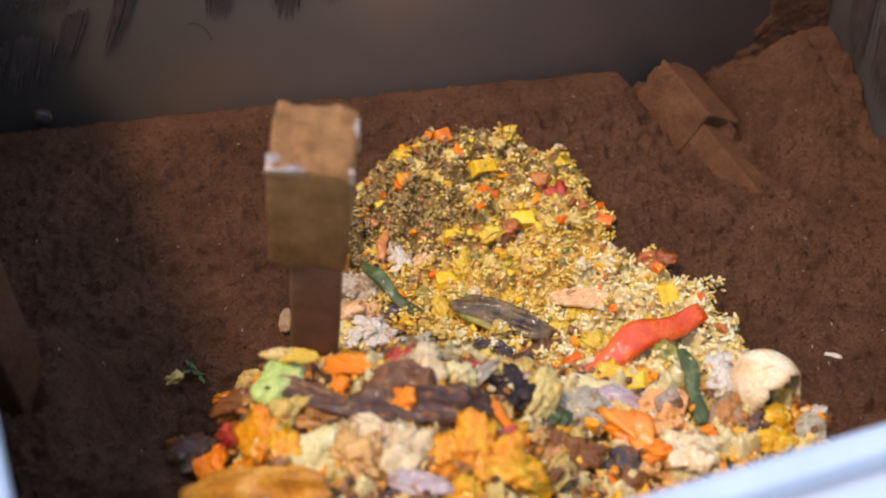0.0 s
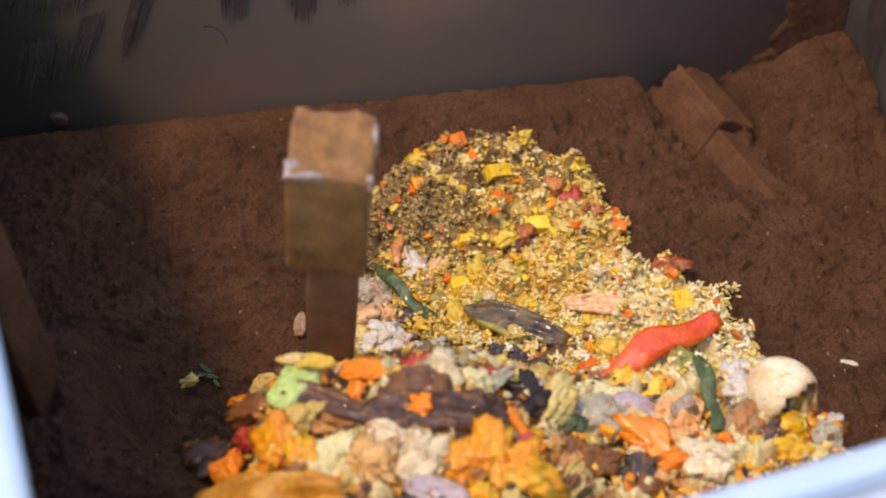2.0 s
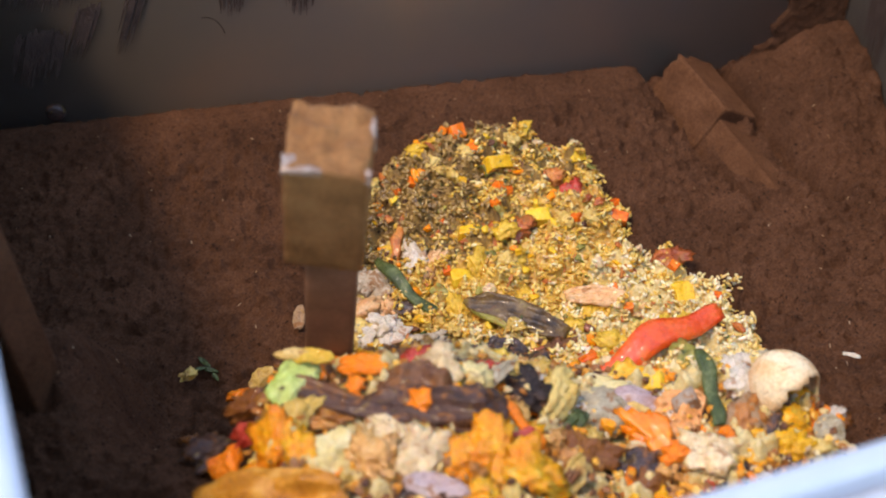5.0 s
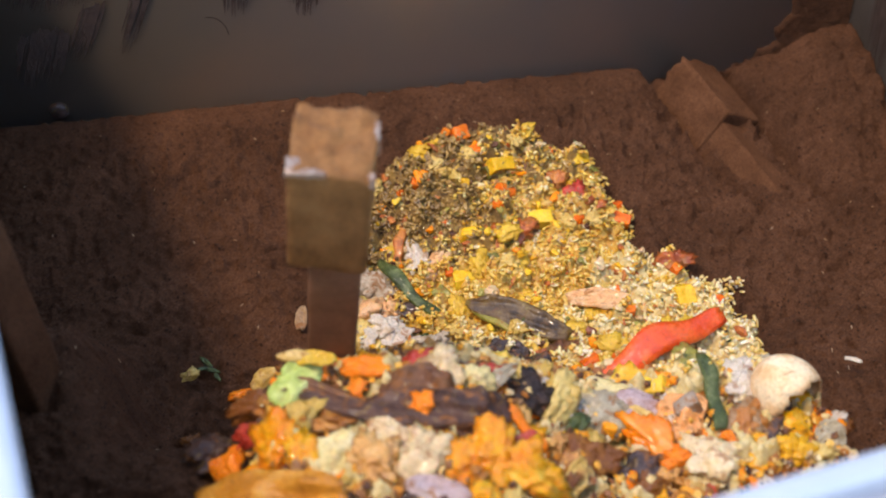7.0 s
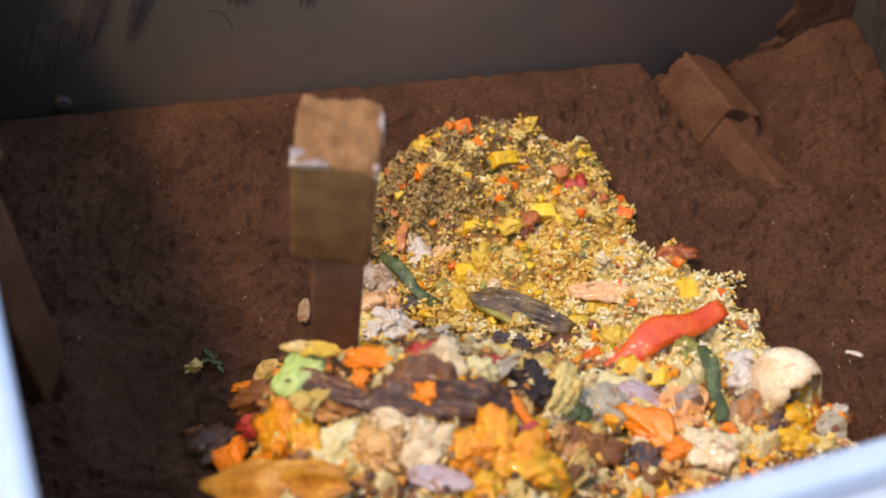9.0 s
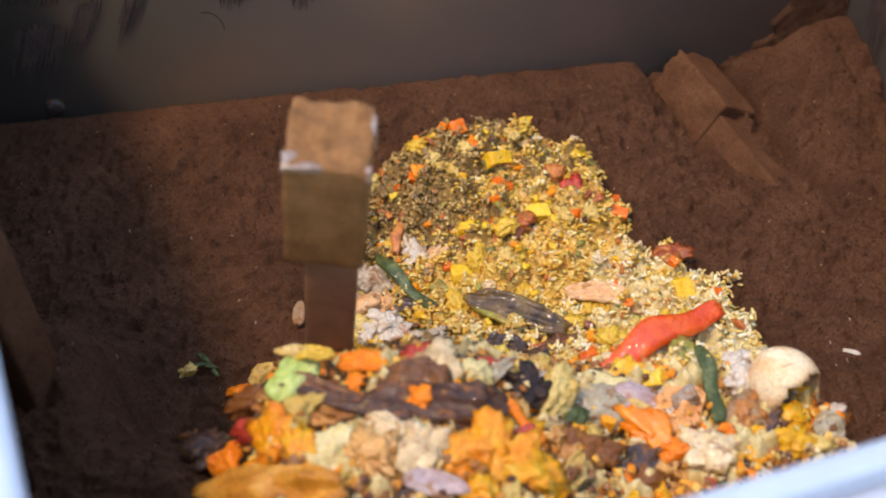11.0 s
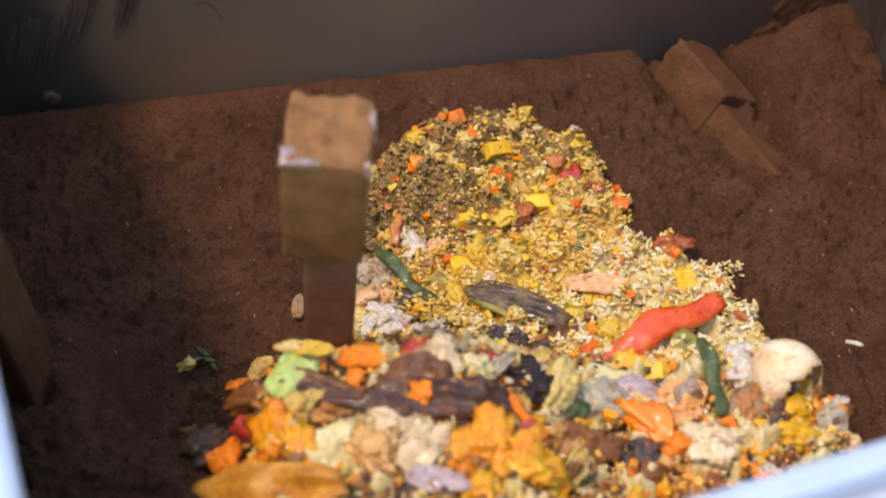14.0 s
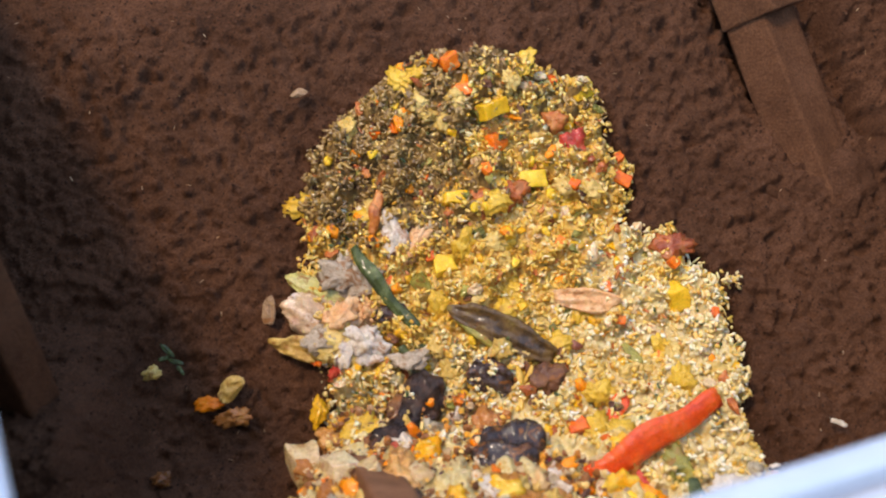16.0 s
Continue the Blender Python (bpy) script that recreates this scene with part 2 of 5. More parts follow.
def smear(cx, cz, w, h, lean, seed, wall="back"):
    """A dry brushed smear of compost on the drum's wall: many thin bristle strokes with gaps between them."""
    rng = random.Random(seed)
    strokes = max(14, int(w / 0.0009))
    verts, faces = [], []
    for j in range(strokes):
        u = (j + rng.uniform(-0.6, 0.6)) / strokes - 0.5
        edge = 1 - (2 * abs(u)) ** 3
        if rng.random() > 0.35 + 0.6 * edge:
            continue
        top, foot = 0.5 - rng.uniform(0, 0.10) * (2 - edge), -0.5 + rng.uniform(0.0, 0.55) ** 1.5 + 0.25 * (1 - edge)
        thick = rng.uniform(0.0004, 0.0016)
        lift = 0.0008 + 0.0012 * rng.random()
        b = len(verts)
        for k in range(6):
            v = top + (foot - top) * k / 5
            mid = cx + w * u + lean * v * h + 0.0008 * noise.noise(Vector((v * 7, j * 0.5, seed)))
            q = thick * (1 - 0.85 * (k / 5) ** 2)
            for e in (-q, q):
                if wall == "back":
                    verts.append((mid + e, SY + WALL_R - lift, cz + h * v))
                else:
                    verts.append((X1 - lift, mid + e, cz + h * v))
        faces += [(b + 2 * k, b + 2 * k + 1, b + 2 * k + 3, b + 2 * k + 2) for k in range(5)]
    mesh_object("smear", verts, faces, STREAK, drum, "dried brown compost smear")


def caked_patch(name, wall, height, a0, a1, z0, z1):
    """A crust of compost stuck to a wall, as thick as height(a, z) says; a runs along the wall."""
    step = 0.0025
    na, nz = int((a1 - a0) / step), int((z1 - z0) / step)
    spot = {}
    verts, faces = [], []
    for j in range(nz + 1):
        for i in range(na + 1):
            a, z = a0 + step * i, z0 + step * j
            p = Vector((a, z, 2.0))
            t = height(a, z) + 0.007 * noise.noise(p * 26) + 0.005 * noise.noise(p * 80) + 0.002 * noise.noise(p * 190)
            if t > -0.003:
                t = max(-0.001, min(t, 0.0035)) + 0.0016 * noise.noise(p * 75) + 0.0012 * noise.noise(p * 240)
                spot[i, j] = len(verts)
                verts.append((a, SY + WALL_R - t, z) if wall == "back" else (X1 - t, a, z))
    for j in range(nz):
        for i in range(na):
            q = [spot.get(k) for k in ((i, j), (i + 1, j), (i + 1, j + 1), (i, j + 1))]
            if None not in q:
                faces.append(tuple(q))
    mesh_object(name, verts, faces, SOIL, drum, "brown compost crust caked on the steel wall")


def back_crust(a, z):
    edge = float(np.interp(z, (0.70, 0.745, 0.765, 0.78, 0.84, 0.95), (0.50, 0.530, 0.562, 0.580, 0.580, 0.570)))
    return min(0.012, 0.35 * (a - edge))


def side_crust(a, z):
    top = 0.752 + 0.05 * smooth(1.135, 1.16, a) + 0.03 * smooth(1.0, 0.9, a)
    return min(0.010, 0.4 * (top - z))


caked_patch("compost_crust", "back", back_crust, 0.49, X1, 0.66, 1.0)
caked_patch("compost_crust", "side", side_crust, 0.72, SY + WALL_R, 0.66, 1.0)


# ---- compost bed ----
def soil_relief(p):
    """Clods, pits, furrows and grain of the loose compost."""
    z = 0.008 * noise.noise(p * 9) + 0.0062 * noise.fractal(p * 34, 0.7, 2.0, 5)
    z += 0.018 * (abs(noise.noise(p * 46)) - 0.2) * (0.5 + noise.noise(p * 7 + Vector((4, 0, 0))))
    z -= 0.026 * max(0.0, noise.noise(p * 72) - 0.16)
    z += 0.024 * max(0.0, noise.noise(p * 98 + Vector((0, 0, 9))) - 0.16)
    z -= 0.014 * max(0.0, noise.noise(Vector((p.x * 26, p.y * 13, 5.0))) - 0.30)
    z += 0.0044 * noise.noise(p * 190) + 0.010 * max(0.0, noise.noise(p * 55 + Vector((2, 7, 0))) - 0.1)
    return 0.68 * z * (1 - 0.6 * smooth(1.06, 1.14, p.y))


def build_bed():
    step = 0.0021
    nx, ny = int((X1 - X0 - 0.004) / step), int((2 * 0.447) / step)
    verts, faces = [], []
    for j in range(ny + 1):
        y = SY - 0.447 + 0.894 * j / ny
        for i in range(nx + 1):
            x = X0 + 0.002 + (X1 - X0 - 0.004) * i / nx
            p = Vector((x, y, 0))
            z = soil_height(x, y)
            z += soil_relief(p) - 0.03 * smooth(0.004, 0.024, inside_pile(x, y))
            verts.append((x, y - SY, z - SZ))
    w = nx + 1
    for j in range(ny):
        for i in range(nx):
            a = j * w + i
            faces.append((a, a + 1, a + w + 1, a + w))
    base = len(verts)
    ring = [i for i in range(w)] + [j * w + nx for j in range(1, ny + 1)] + [ny * w + i for i in range(nx - 1, -1, -1)] + [j * w for j in range(ny - 1, 0, -1)]
    for r in ring:
        x, y, z = verts[r]
        verts.append((x, y, -math.sqrt(max(0.0, 0.451 ** 2 - y * y))))
    m = len(ring)
    for k in range(m):
        faces.append((ring[k], base + k, base + (k + 1) % m, ring[(k + 1) % m]))
    ob = mesh_object("compost_bed", verts, faces, SOIL)
    ob.matrix_basis = pose(0, SY, SZ)
    tagged(ob, "loose dark brown powdery compost filling the drum", "compost", kind="stuff")
    return moves(ob, "bed")


bed = build_bed()


def lump_mesh(rng, r, squash=0.8, sides=6):
    """Vertices and faces of a small broken crumb about the origin."""
    vs = [(rng.uniform(-0.3, 0.3) * r, rng.uniform(-0.3, 0.3) * r, r * squash * rng.uniform(0.7, 1.1))]
    for ring in (0.5, -0.35):
        for k in range(sides):
            a = 2 * math.pi * (k + rng.random() * 0.8) / sides
            q = r * rng.uniform(0.55, 1.3)
            vs.append((q * math.cos(a) * (0.8 if ring > 0 else 1), q * math.sin(a) * (0.8 if ring > 0 else 1), r * squash * (ring + rng.uniform(-0.25, 0.25))))
    vs.append((0, 0, -r * squash * 0.8))
    fs = []
    for k in range(sides):
        n = (k + 1) % sides
        fs += [(0, 1 + k, 1 + n), (1 + k, 1 + sides + k, 1 + sides + n, 1 + n), (1 + sides + k, 1 + 2 * sides, 1 + sides + n)]
    return vs, fs


def scatter(name, rng, count, place, shape, mat, label, category, follow="mass", round_shade=False):
    """One joined heap of very many small pieces about the shaft."""
    verts, faces = [], []
    for _ in range(count):
        spot = place(rng)
        if spot is None:
            continue
        vs, fs = shape(rng)
        rot = Euler((rng.uniform(-0.6, 0.6), rng.uniform(-0.6, 0.6), rng.uniform(0, 6.28))).to_matrix()
        b = len(verts)
        for v in vs:
            q = rot @ Vector(v)
            verts.append((spot[0] + q.x, spot[1] - SY + q.y, spot[2] - SZ + q.z))
        faces += [tuple(b + i for i in f) for f in fs]
    ob = mesh_object(name, verts, faces, mat, smooth_shade=round_shade)
    ob.matrix_basis = pose(0, SY, SZ)
    tagged(ob, label, category, kind="stuff")
    return moves(ob, follow)


def soil_spot(rng):
    x, y = rng.uniform(X0 + 0.01, X1 - 0.01), rng.uniform(0.52, 1.14)
    if inside_pile(x, y) > 0.01:
        return None
    return x, y, soil_height(x, y) + soil_relief(Vector((x, y, 0))) - 0.0002


scatter("compost_crumbs", random.Random(4), 30000, soil_spot, lambda r: lump_mesh(r, r.choice((0.0007, 0.0009, 0.0011, 0.0014, 0.0018)), 0.6, 5), CRUMB,
        "small dark brown crumbs on the compost", "compost", follow="bed")


# ---- mixer arms ----
def build_arm(x, elevation, reach, length, skew=0.0, turn=0.0, worn=False, crusted=False, stem=0.0205, half=0.029, deep=0.0275, off=0.0, stem_deep=0.0):
    """A square stem from the shaft with a thick paddle block at its outer end; local z runs outward."""
    arm = tagged(new("mixing_arm"), "brown compost-caked steel mixing arm with a square paddle block", "mixer arm", group="mixer arms")
    bm = bmesh.new()
    box(bm, -half, half, -deep, deep, reach - length, reach, 0.003)
    bmesh.ops.subdivide_edges(bm, edges=[e for e in bm.edges if e.calc_length() > 0.02], cuts=11, use_grid_fill=True)
    for v in bm.verts:
        d = noise.noise(v.co * 55) * 0.0012 + noise.noise(v.co * 190) * 0.0008
        if v.co.z > reach - 0.006:
            v.co.z += 0.007 * noise.noise(v.co * 110)
        v.co += Vector((v.co.x, v.co.y, 0)).normalized() * d
    block = part("paddle_block", bm, CRUSTED if crusted else CAKED, arm, "compost-caked square block")
    if worn:
        for x0, x1, y0, y1, z0, z1 in ((-half - 0.0008, -0.002, -deep - 0.0008, -deep + 0.0035, reach - 0.0035, reach + 0.0010),
                                       (-half - 0.0006, -half + 0.008, -deep - 0.0006, -deep + 0.011, reach - 0.002, reach + 0.0012),
                                       (half - 0.0024, half + 0.0008, deep - 0.024, deep - 0.010, reach - 0.016, reach + 0.0008),
                                       (half - 0.0024, half + 0.0014, -deep - 0.001, -deep + 0.006, reach - 0.008, reach + 0.0010)):
            bm = bmesh.new()
            box(bm, x0, x1, y0, y1, z0, z1, 0.0008)
            bmesh.ops.subdivide_edges(bm, edges=list(bm.edges), cuts=3, use_grid_fill=True)
            for v in bm.verts:
                v.co += Vector((noise.noise(v.co * 160), noise.noise(v.co * 160 + Vector((3, 0, 0))), 0.5 * noise.noise(v.co * 210))) * 0.0022
            part("worn_edge", bm, WORN, block, "bare shiny worn steel edge")
    bm = bmesh.new()
    back = stem_deep or stem * 0.94
    box(bm, off - stem, off + stem, -back, back, 0.02, reach - length + 0.003, 0.003)
    bmesh.ops.subdivide_edges(bm, edges=[e for e in bm.edges if e.calc_length() > 0.02], cuts=5, use_grid_fill=True)
    for v in bm.verts:
        v.co += Vector((v.co.x, v.co.y, 0)).normalized() * (noise.noise(v.co * 45) * 0.0016)
    part("stem", bm, CRUSTED if crusted else CAKED_SMOOTH, arm, "compost-smeared square stem")
    arm.matrix_basis = pose(x, SY, SZ, elevation - 90, 0, 0) @ pose(0, 0, 0, 0, skew, 0) @ pose(0, 0, 0, 0, 0, turn)
    return arm


front_arm = build_arm(-0.002, 103.1, 0.4615, 0.102, 3.6, -12.2, worn=True, stem=0.0178, half=0.0261, deep=0.028, off=0.0045)
right_arm = build_arm(0.583, 8.2, 0.4626, 0.0995, -15.0, -57.0, crusted=True, stem=0.0228, half=0.0302, deep=0.0297, off=-0.0066, stem_deep=0.0262)
left_arm = build_arm(-0.216, 101.0, 0.495, 0.06, 0.0, -25.0, crusted=True)
moves(front_arm, "arm", 0.034)
moves(right_arm, "right_arm", -0.02)


def build_clod(x, y, z, wide, deep, high, seed):
    """A clod of packed compost round the foot of an arm, lifted with it."""
    bm = bmesh.new()
    bmesh.ops.create_icosphere(bm, subdivisions=5, radius=1.0)
    for v in bm.verts:
        p = v.co.copy()
        v.co *= 1 + 0.35 * noise.noise(p * 1.5 + Vector((seed, 0, 0))) + 0.14 * noise.noise(p * 5) + 0.07 * noise.noise(p * 13)
        v.co = Vector((v.co.x * wide, v.co.y * deep, v.co.z * high))
    ob = part("compost_clod", bm, SOIL)
    tagged(ob, "packed dark brown compost clod round the arm", "compost")
    ob.matrix_basis = pose(x, y, z)
    return moves(ob, "right_arm", -0.02)


build_clod(0.526, 0.874, 0.693, 0.070, 0.056, 0.041, 3.0)


# ---- hatch rim ----
def build_rim():
    rim = tagged(new("hatch_rim"), "bright white steel rim round the open hatch", "hatch rim", kind="structure")

    def bar(name, x0, y0, x1, y1, z, wide, drop):
        """A rolled inner bead, a step and an outer flange, swept from one corner to the next."""
        d = Vector((x1 - x0, y1 - y0, 0))
        length = d.length
        section = [(0.0, -drop), (0.0, -0.006), (-0.0015, -0.002), (-0.005, 0.0), (-0.010, -0.001), (-0.0125, -0.004),
                   (-0.0145, -0.0150), (-0.0185, -0.0150), (-0.0205, -0.0085), (-wide, -0.0085), (-wide, -drop)]
        section = [(1.2 * a, 1.2 * b) for a, b in section]
        verts = [(0, a, b) for a, b in section] + [(length, a, b) for a, b in section]
        n = len(section)
        faces = [(k, (k + 1) % n, n + (k + 1) % n, n + k) for k in range(n)]
        faces += [tuple(range(n - 1, -1, -1)), tuple(range(n, 2 * n))]
        ob = mesh_object(name, verts, faces, RIM, rim, smooth_shade=False)
        ob.matrix_basis = pose(x0, y0, z) @ pose(0, 0, 0, 0, 0, math.degrees(math.atan2(d.y, d.x)))
    bar("front_lip", -0.114, 0.265, 0.864, 0.4266, 1.132, 0.085, 0.03)
    bar("left_lip", -0.318, 1.162, -0.114, 0.265, 1.132, 0.165, 0.012)
    bm = bmesh.new()
    box(bm, -0.12, 0.86, 0.12, 0.124, 0.62, 1.085, 0.001)
    part("front_panel", bm, RIM, rim)
    return rim


build_rim()


# ---- food ----
def grain(rng):
    """One cooked rice grain."""
    l, r = rng.uniform(0.0028, 0.0048), rng.uniform(0.0013, 0.0022)
    vs = [(-l, 0, 0)]
    for x, q in ((-0.62 * l, 0.85), (0.6 * l, 0.9)):
        for k in range(5):
            a = 2 * math.pi * k / 5
            vs.append((x, r * q * math.cos(a), r * 0.75 * q * math.sin(a)))
    vs.append((l, 0, 0))
    fs = []
    for k in range(5):
        n = (k + 1) % 5
        fs += [(0, 1 + n, 1 + k), (1 + k, 1 + n, 6 + n, 6 + k), (6 + k, 6 + n, 11)]
    return vs, fs


def pile_noise(x, y):
    p = Vector((x, y, 0.3))
    z = 0.012 * noise.noise(p * 24) + 0.022 * noise.noise(p * 46) + 0.022 * (abs(noise.noise(p * 74)) - 0.25)
    curd = noise.voronoi(Vector((x, y, 0.1 * noise.noise(p * 60))) * 150)[0]
    return max(-0.007, z + 0.006 * noise.noise(p * 130)) + 0.0095 * (0.45 - min(0.9, curd[0]))


def dusty(x, y):
    """How far compost dust and painted shade darken the rice here, 0 to 1."""
    w = 0.05 * noise.noise(Vector((x * 22, y * 22, 8.0))) + 0.03 * noise.noise(Vector((x * 60, y * 60, 2.0)))
    d = smooth(0.235, 0.125, x + w) * smooth(0.84, 0.93, y + w) * 0.85 + 0.45 * smooth(0.98, 1.04, y + w)
    return d + 0.26 * smooth(0.85, 0.93, y + w)


def pale(x, y):
    """Where the plainer, paler rice was tipped in, 0 to 1."""
    w = 0.06 * noise.noise(Vector((x * 18, y * 18, 5.0)))
    side = 0.8 * smooth(0.22, 0.32, x + w) * smooth(0.90, 0.80, y + w) + 0.7 * smooth(0.12, 0.04, x + w) * smooth(0.86, 0.80, y)
    return max(side, 0.6 * smooth(0.80, 0.74, y + w))


def build_mound():
    """The packed body of the food, under the loose pieces."""
    step = 0.0022
    xs, ys = np.arange(-0.11, 0.44, step), np.arange(0.42, 1.075, step)
    verts, faces = [], []
    for y in ys:
        for x in xs:
            k = inside_pile(x, y)
            z = soil_height(x, y) - 0.034 + (pile_rise(x, y) + 0.0335 + pile_noise(x, y)) * smooth(-0.008, 0.012, k)
            verts.append((x, y - SY, z - SZ))
    w = len(xs)
    for j in range(len(ys) - 1):
        for i in range(w - 1):
            a = j * w + i
            faces.append((a, a + 1, a + w + 1, a + w))
    ob = mesh_object("food_mound", verts, faces, MUSH)
    ob.data.materials.append(DUSTY_SHADED_MUSH)
    ob.data.materials.append(PALE_MUSH)
    for f in ob.data.polygons:
        if dusty(f.center.x, f.center.y + SY) > 0.3:
            f.material_index = 1
        elif pale(f.center.x, f.center.y + SY) > 0.35:
            f.material_index = 2
    ob.matrix_basis = pose(0, SY, SZ)
    tagged(ob, "packed mound of yellow rice and mashed food scraps", "food waste", kind="stuff")
    return moves(ob)


build_mound()


def any_rice_spot(rng):
    x, y = rng.uniform(-0.1, 0.42), rng.uniform(0.60, 1.075)
    k = inside_pile(x, y)
    if k < rng.uniform(-0.006, 0.004):
        return None
    if y < 0.70 + 0.03 * noise.noise(Vector((x * 20, y * 20, 0))) - 0.12 * smooth(0.2, 0.34, x):
        return None
    return x, y, soil_height(x, y) + pile_rise(x, y) * smooth(-0.012, 0.015, k) + pile_noise(x, y) + rng.uniform(-0.002, 0.0032)


def rice_spot(rng):
    p = any_rice_spot(rng)
    return p if p and rng.random() > max(dusty(p[0], p[1]), pale(p[0], p[1])) else None


def pale_rice_spot(rng):
    p = any_rice_spot(rng)
    return p if p and rng.random() < pale(p[0], p[1]) else None


def dusty_shaded_rice_spot(rng):
    p = any_rice_spot(rng)
    return p if p and rng.random() < dusty(p[0], p[1]) else None


def bit(rng):
    """A grain, or a torn crumb of egg and rice."""
    return grain(rng) if rng.random() < 0.45 else lump_mesh(rng, rng.choice((0.0013, 0.0018, 0.0024, 0.0032)), rng.uniform(0.5, 0.9), 6)


def clump(rng):
    """A few grains and crumbs stuck together."""
    verts, faces = [], []
    size = rng.choice((0.004, 0.006, 0.009))
    for _ in range(int(4 + size * 1400)):
        vs, fs = grain(rng) if rng.random() < 0.75 else lump_mesh(rng, rng.uniform(0.0015, 0.003), 0.8, 6)
        rot = Euler((rng.uniform(-1.2, 1.2), rng.uniform(-1.2, 1.2), rng.uniform(0, 6.28))).to_matrix()
        d = Vector((rng.gauss(0, 1), rng.gauss(0, 1), rng.gauss(0, 0.7))).normalized() * size * rng.uniform(0.4, 1.0)
        b = len(verts)
        verts += [tuple(rot @ Vector(v) + d) for v in vs]
        faces += [tuple(b + i for i in f) for f in fs]
    return verts, faces


scatter("rice_crumbs", random.Random(9), 1300, rice_spot, clump, RICE, "soft yellow rice and egg crumbs on the compost", "rice", round_shade=True)
scatter("pale_rice_crumbs", random.Random(19), 1200, pale_rice_spot, clump, PALE_RICE, "pale sticky rice clumps in the heap", "rice", round_shade=True)
scatter("dusty_rice_crumbs", random.Random(20), 1100, dusty_shaded_rice_spot, clump, DUSTY_SHADED, "rice clumps at the heap edge, browned by dust and painted shade", "rice", round_shade=True)
scatter("dusty_rice", random.Random(10), 19000, dusty_shaded_rice_spot, bit, DUSTY_SHADED, "brown rice at the heap edge with compost dust and painted shade", "rice", round_shade=True)
scatter("rice", random.Random(8), 19000, rice_spot, bit, RICE, "loose cooked yellow rice grains heaped on the compost", "rice", round_shade=True)
scatter("pale_rice", random.Random(18), 18000, pale_rice_spot, bit, PALE_RICE, "loose pale cooked rice grains heaped on the compost", "rice", round_shade=True)

# ---- food scraps: surfaces ----
SAUCE = (((0.30, 0.11, 0.02), 0.55, 0.63, 0.75), ((0.74, 0.46, 0.12), 0.42, 0.34, 0.2))
SPECKLE = (((0.25, 0.09, 0.02), 0.60, 0.68, 0.5),)
CLEAN = (((0.70, 0.62, 0.45), 0.68, 0.74, 0.5),)


def food(name, colours, rough=0.4, scale=60, relief=0.0008, relief_scale=200, **kw):
    """A damp, mottled food surface."""
    kw.setdefault("stain", SAUCE)
    kw.setdefault("spec", 0.25)
    return material(name, colours, rough, scale * 1.3, relief * 0.8 + 0.0008, relief_scale * 1.2, fine=0.2, **kw)


PEPPER = food("pepper_red", [(0.56, 0.035, 0.005), (0.74, 0.085, 0.008), (0.80, 0.16, 0.02)], 0.3, 40, 0.0012, 150, wet=0.6, sss=0.05, stain=CLEAN)
EGG = food("eggshell_brown", [(0.66, 0.34, 0.14), (0.80, 0.51, 0.25), (0.85, 0.65, 0.39), (0.86, 0.73, 0.49)], 0.35, 35, 0.0003, 300, stain=SPECKLE)
LEEK = food("leek_green", [(0.025, 0.032, 0.007), (0.06, 0.078, 0.016), (0.18, 0.20, 0.07)], 0.35, 60, 0.0010, 220, wet=0.3, stain=CLEAN)
AUBERGINE = food("aubergine_dark", [(0.012, 0.008, 0.009), (0.035, 0.020, 0.014), (0.10, 0.045, 0.022)], 0.4, 70, 0.002, 160, wet=0.12, stain=CLEAN)
AUBERGINE_FLESH = food("aubergine_brown", [(0.025, 0.014, 0.008), (0.07, 0.040, 0.016), (0.16, 0.09, 0.028), (0.24, 0.17, 0.04)], 0.35, 60, 0.002, 160, wet=0.5, stain=SPECKLE)
OLIVE = food("olive_green", [(0.10, 0.10, 0.015), (0.22, 0.20, 0.03), (0.38, 0.32, 0.06)], 0.35, 70, 0.001, 200, wet=0.4, random_tint=0.3)
DARK = food("dark_scrap", [(0.018, 0.011, 0.009), (0.045, 0.026, 0.02), (0.10, 0.06, 0.05)], 0.35, 80, 0.002, 200, wet=0.5, random_tint=0.3)
BEAN = food("bean_brown", [(0.13, 0.035, 0.02), (0.22, 0.07, 0.035), (0.32, 0.13, 0.07)], 0.3, 60, wet=0.4, stain=CLEAN)
NOODLE = food("noodle_yellow", [(0.55, 0.28, 0.02), (0.68, 0.40, 0.05), (0.75, 0.5, 0.12)], 0.35, 50, wet=0.4, stain=SPECKLE)
PEACH = food("peach_soft", [(0.62, 0.26, 0.08), (0.74, 0.42, 0.18), (0.78, 0.56, 0.34)], 0.35, 60, 0.001, 200, wet=0.4, sss=0.15)
YELLOW = food("pumpkin_yellow", [(0.62, 0.29, 0.005), (0.80, 0.43, 0.008), (0.84, 0.54, 0.03)], 0.35, 70, 0.001, 220, wet=0.4, sss=0.1, random_tint=0.3, stain=SPECKLE, island=0.45)
CARROT = food("carrot_orange", [(0.62, 0.085, 0.003), (0.82, 0.16, 0.004), (0.86, 0.24, 0.012)], 0.35, 60, 0.001, 220, wet=0.4, sss=0.1, random_tint=0.3, stain=SPECKLE)
TOMATO = food("tomato_red", [(0.30, 0.02, 0.012), (0.52, 0.05, 0.025), (0.62, 0.14, 0.07)], 0.3, 60, 0.001, 200, wet=0.5, stain=SPECKLE)
STEW = food("stewed_red", [(0.26, 0.05, 0.012), (0.48, 0.12, 0.02), (0.62, 0.24, 0.05)], 0.35, 80, 0.0015, 220, wet=0.5, random_tint=0.3)
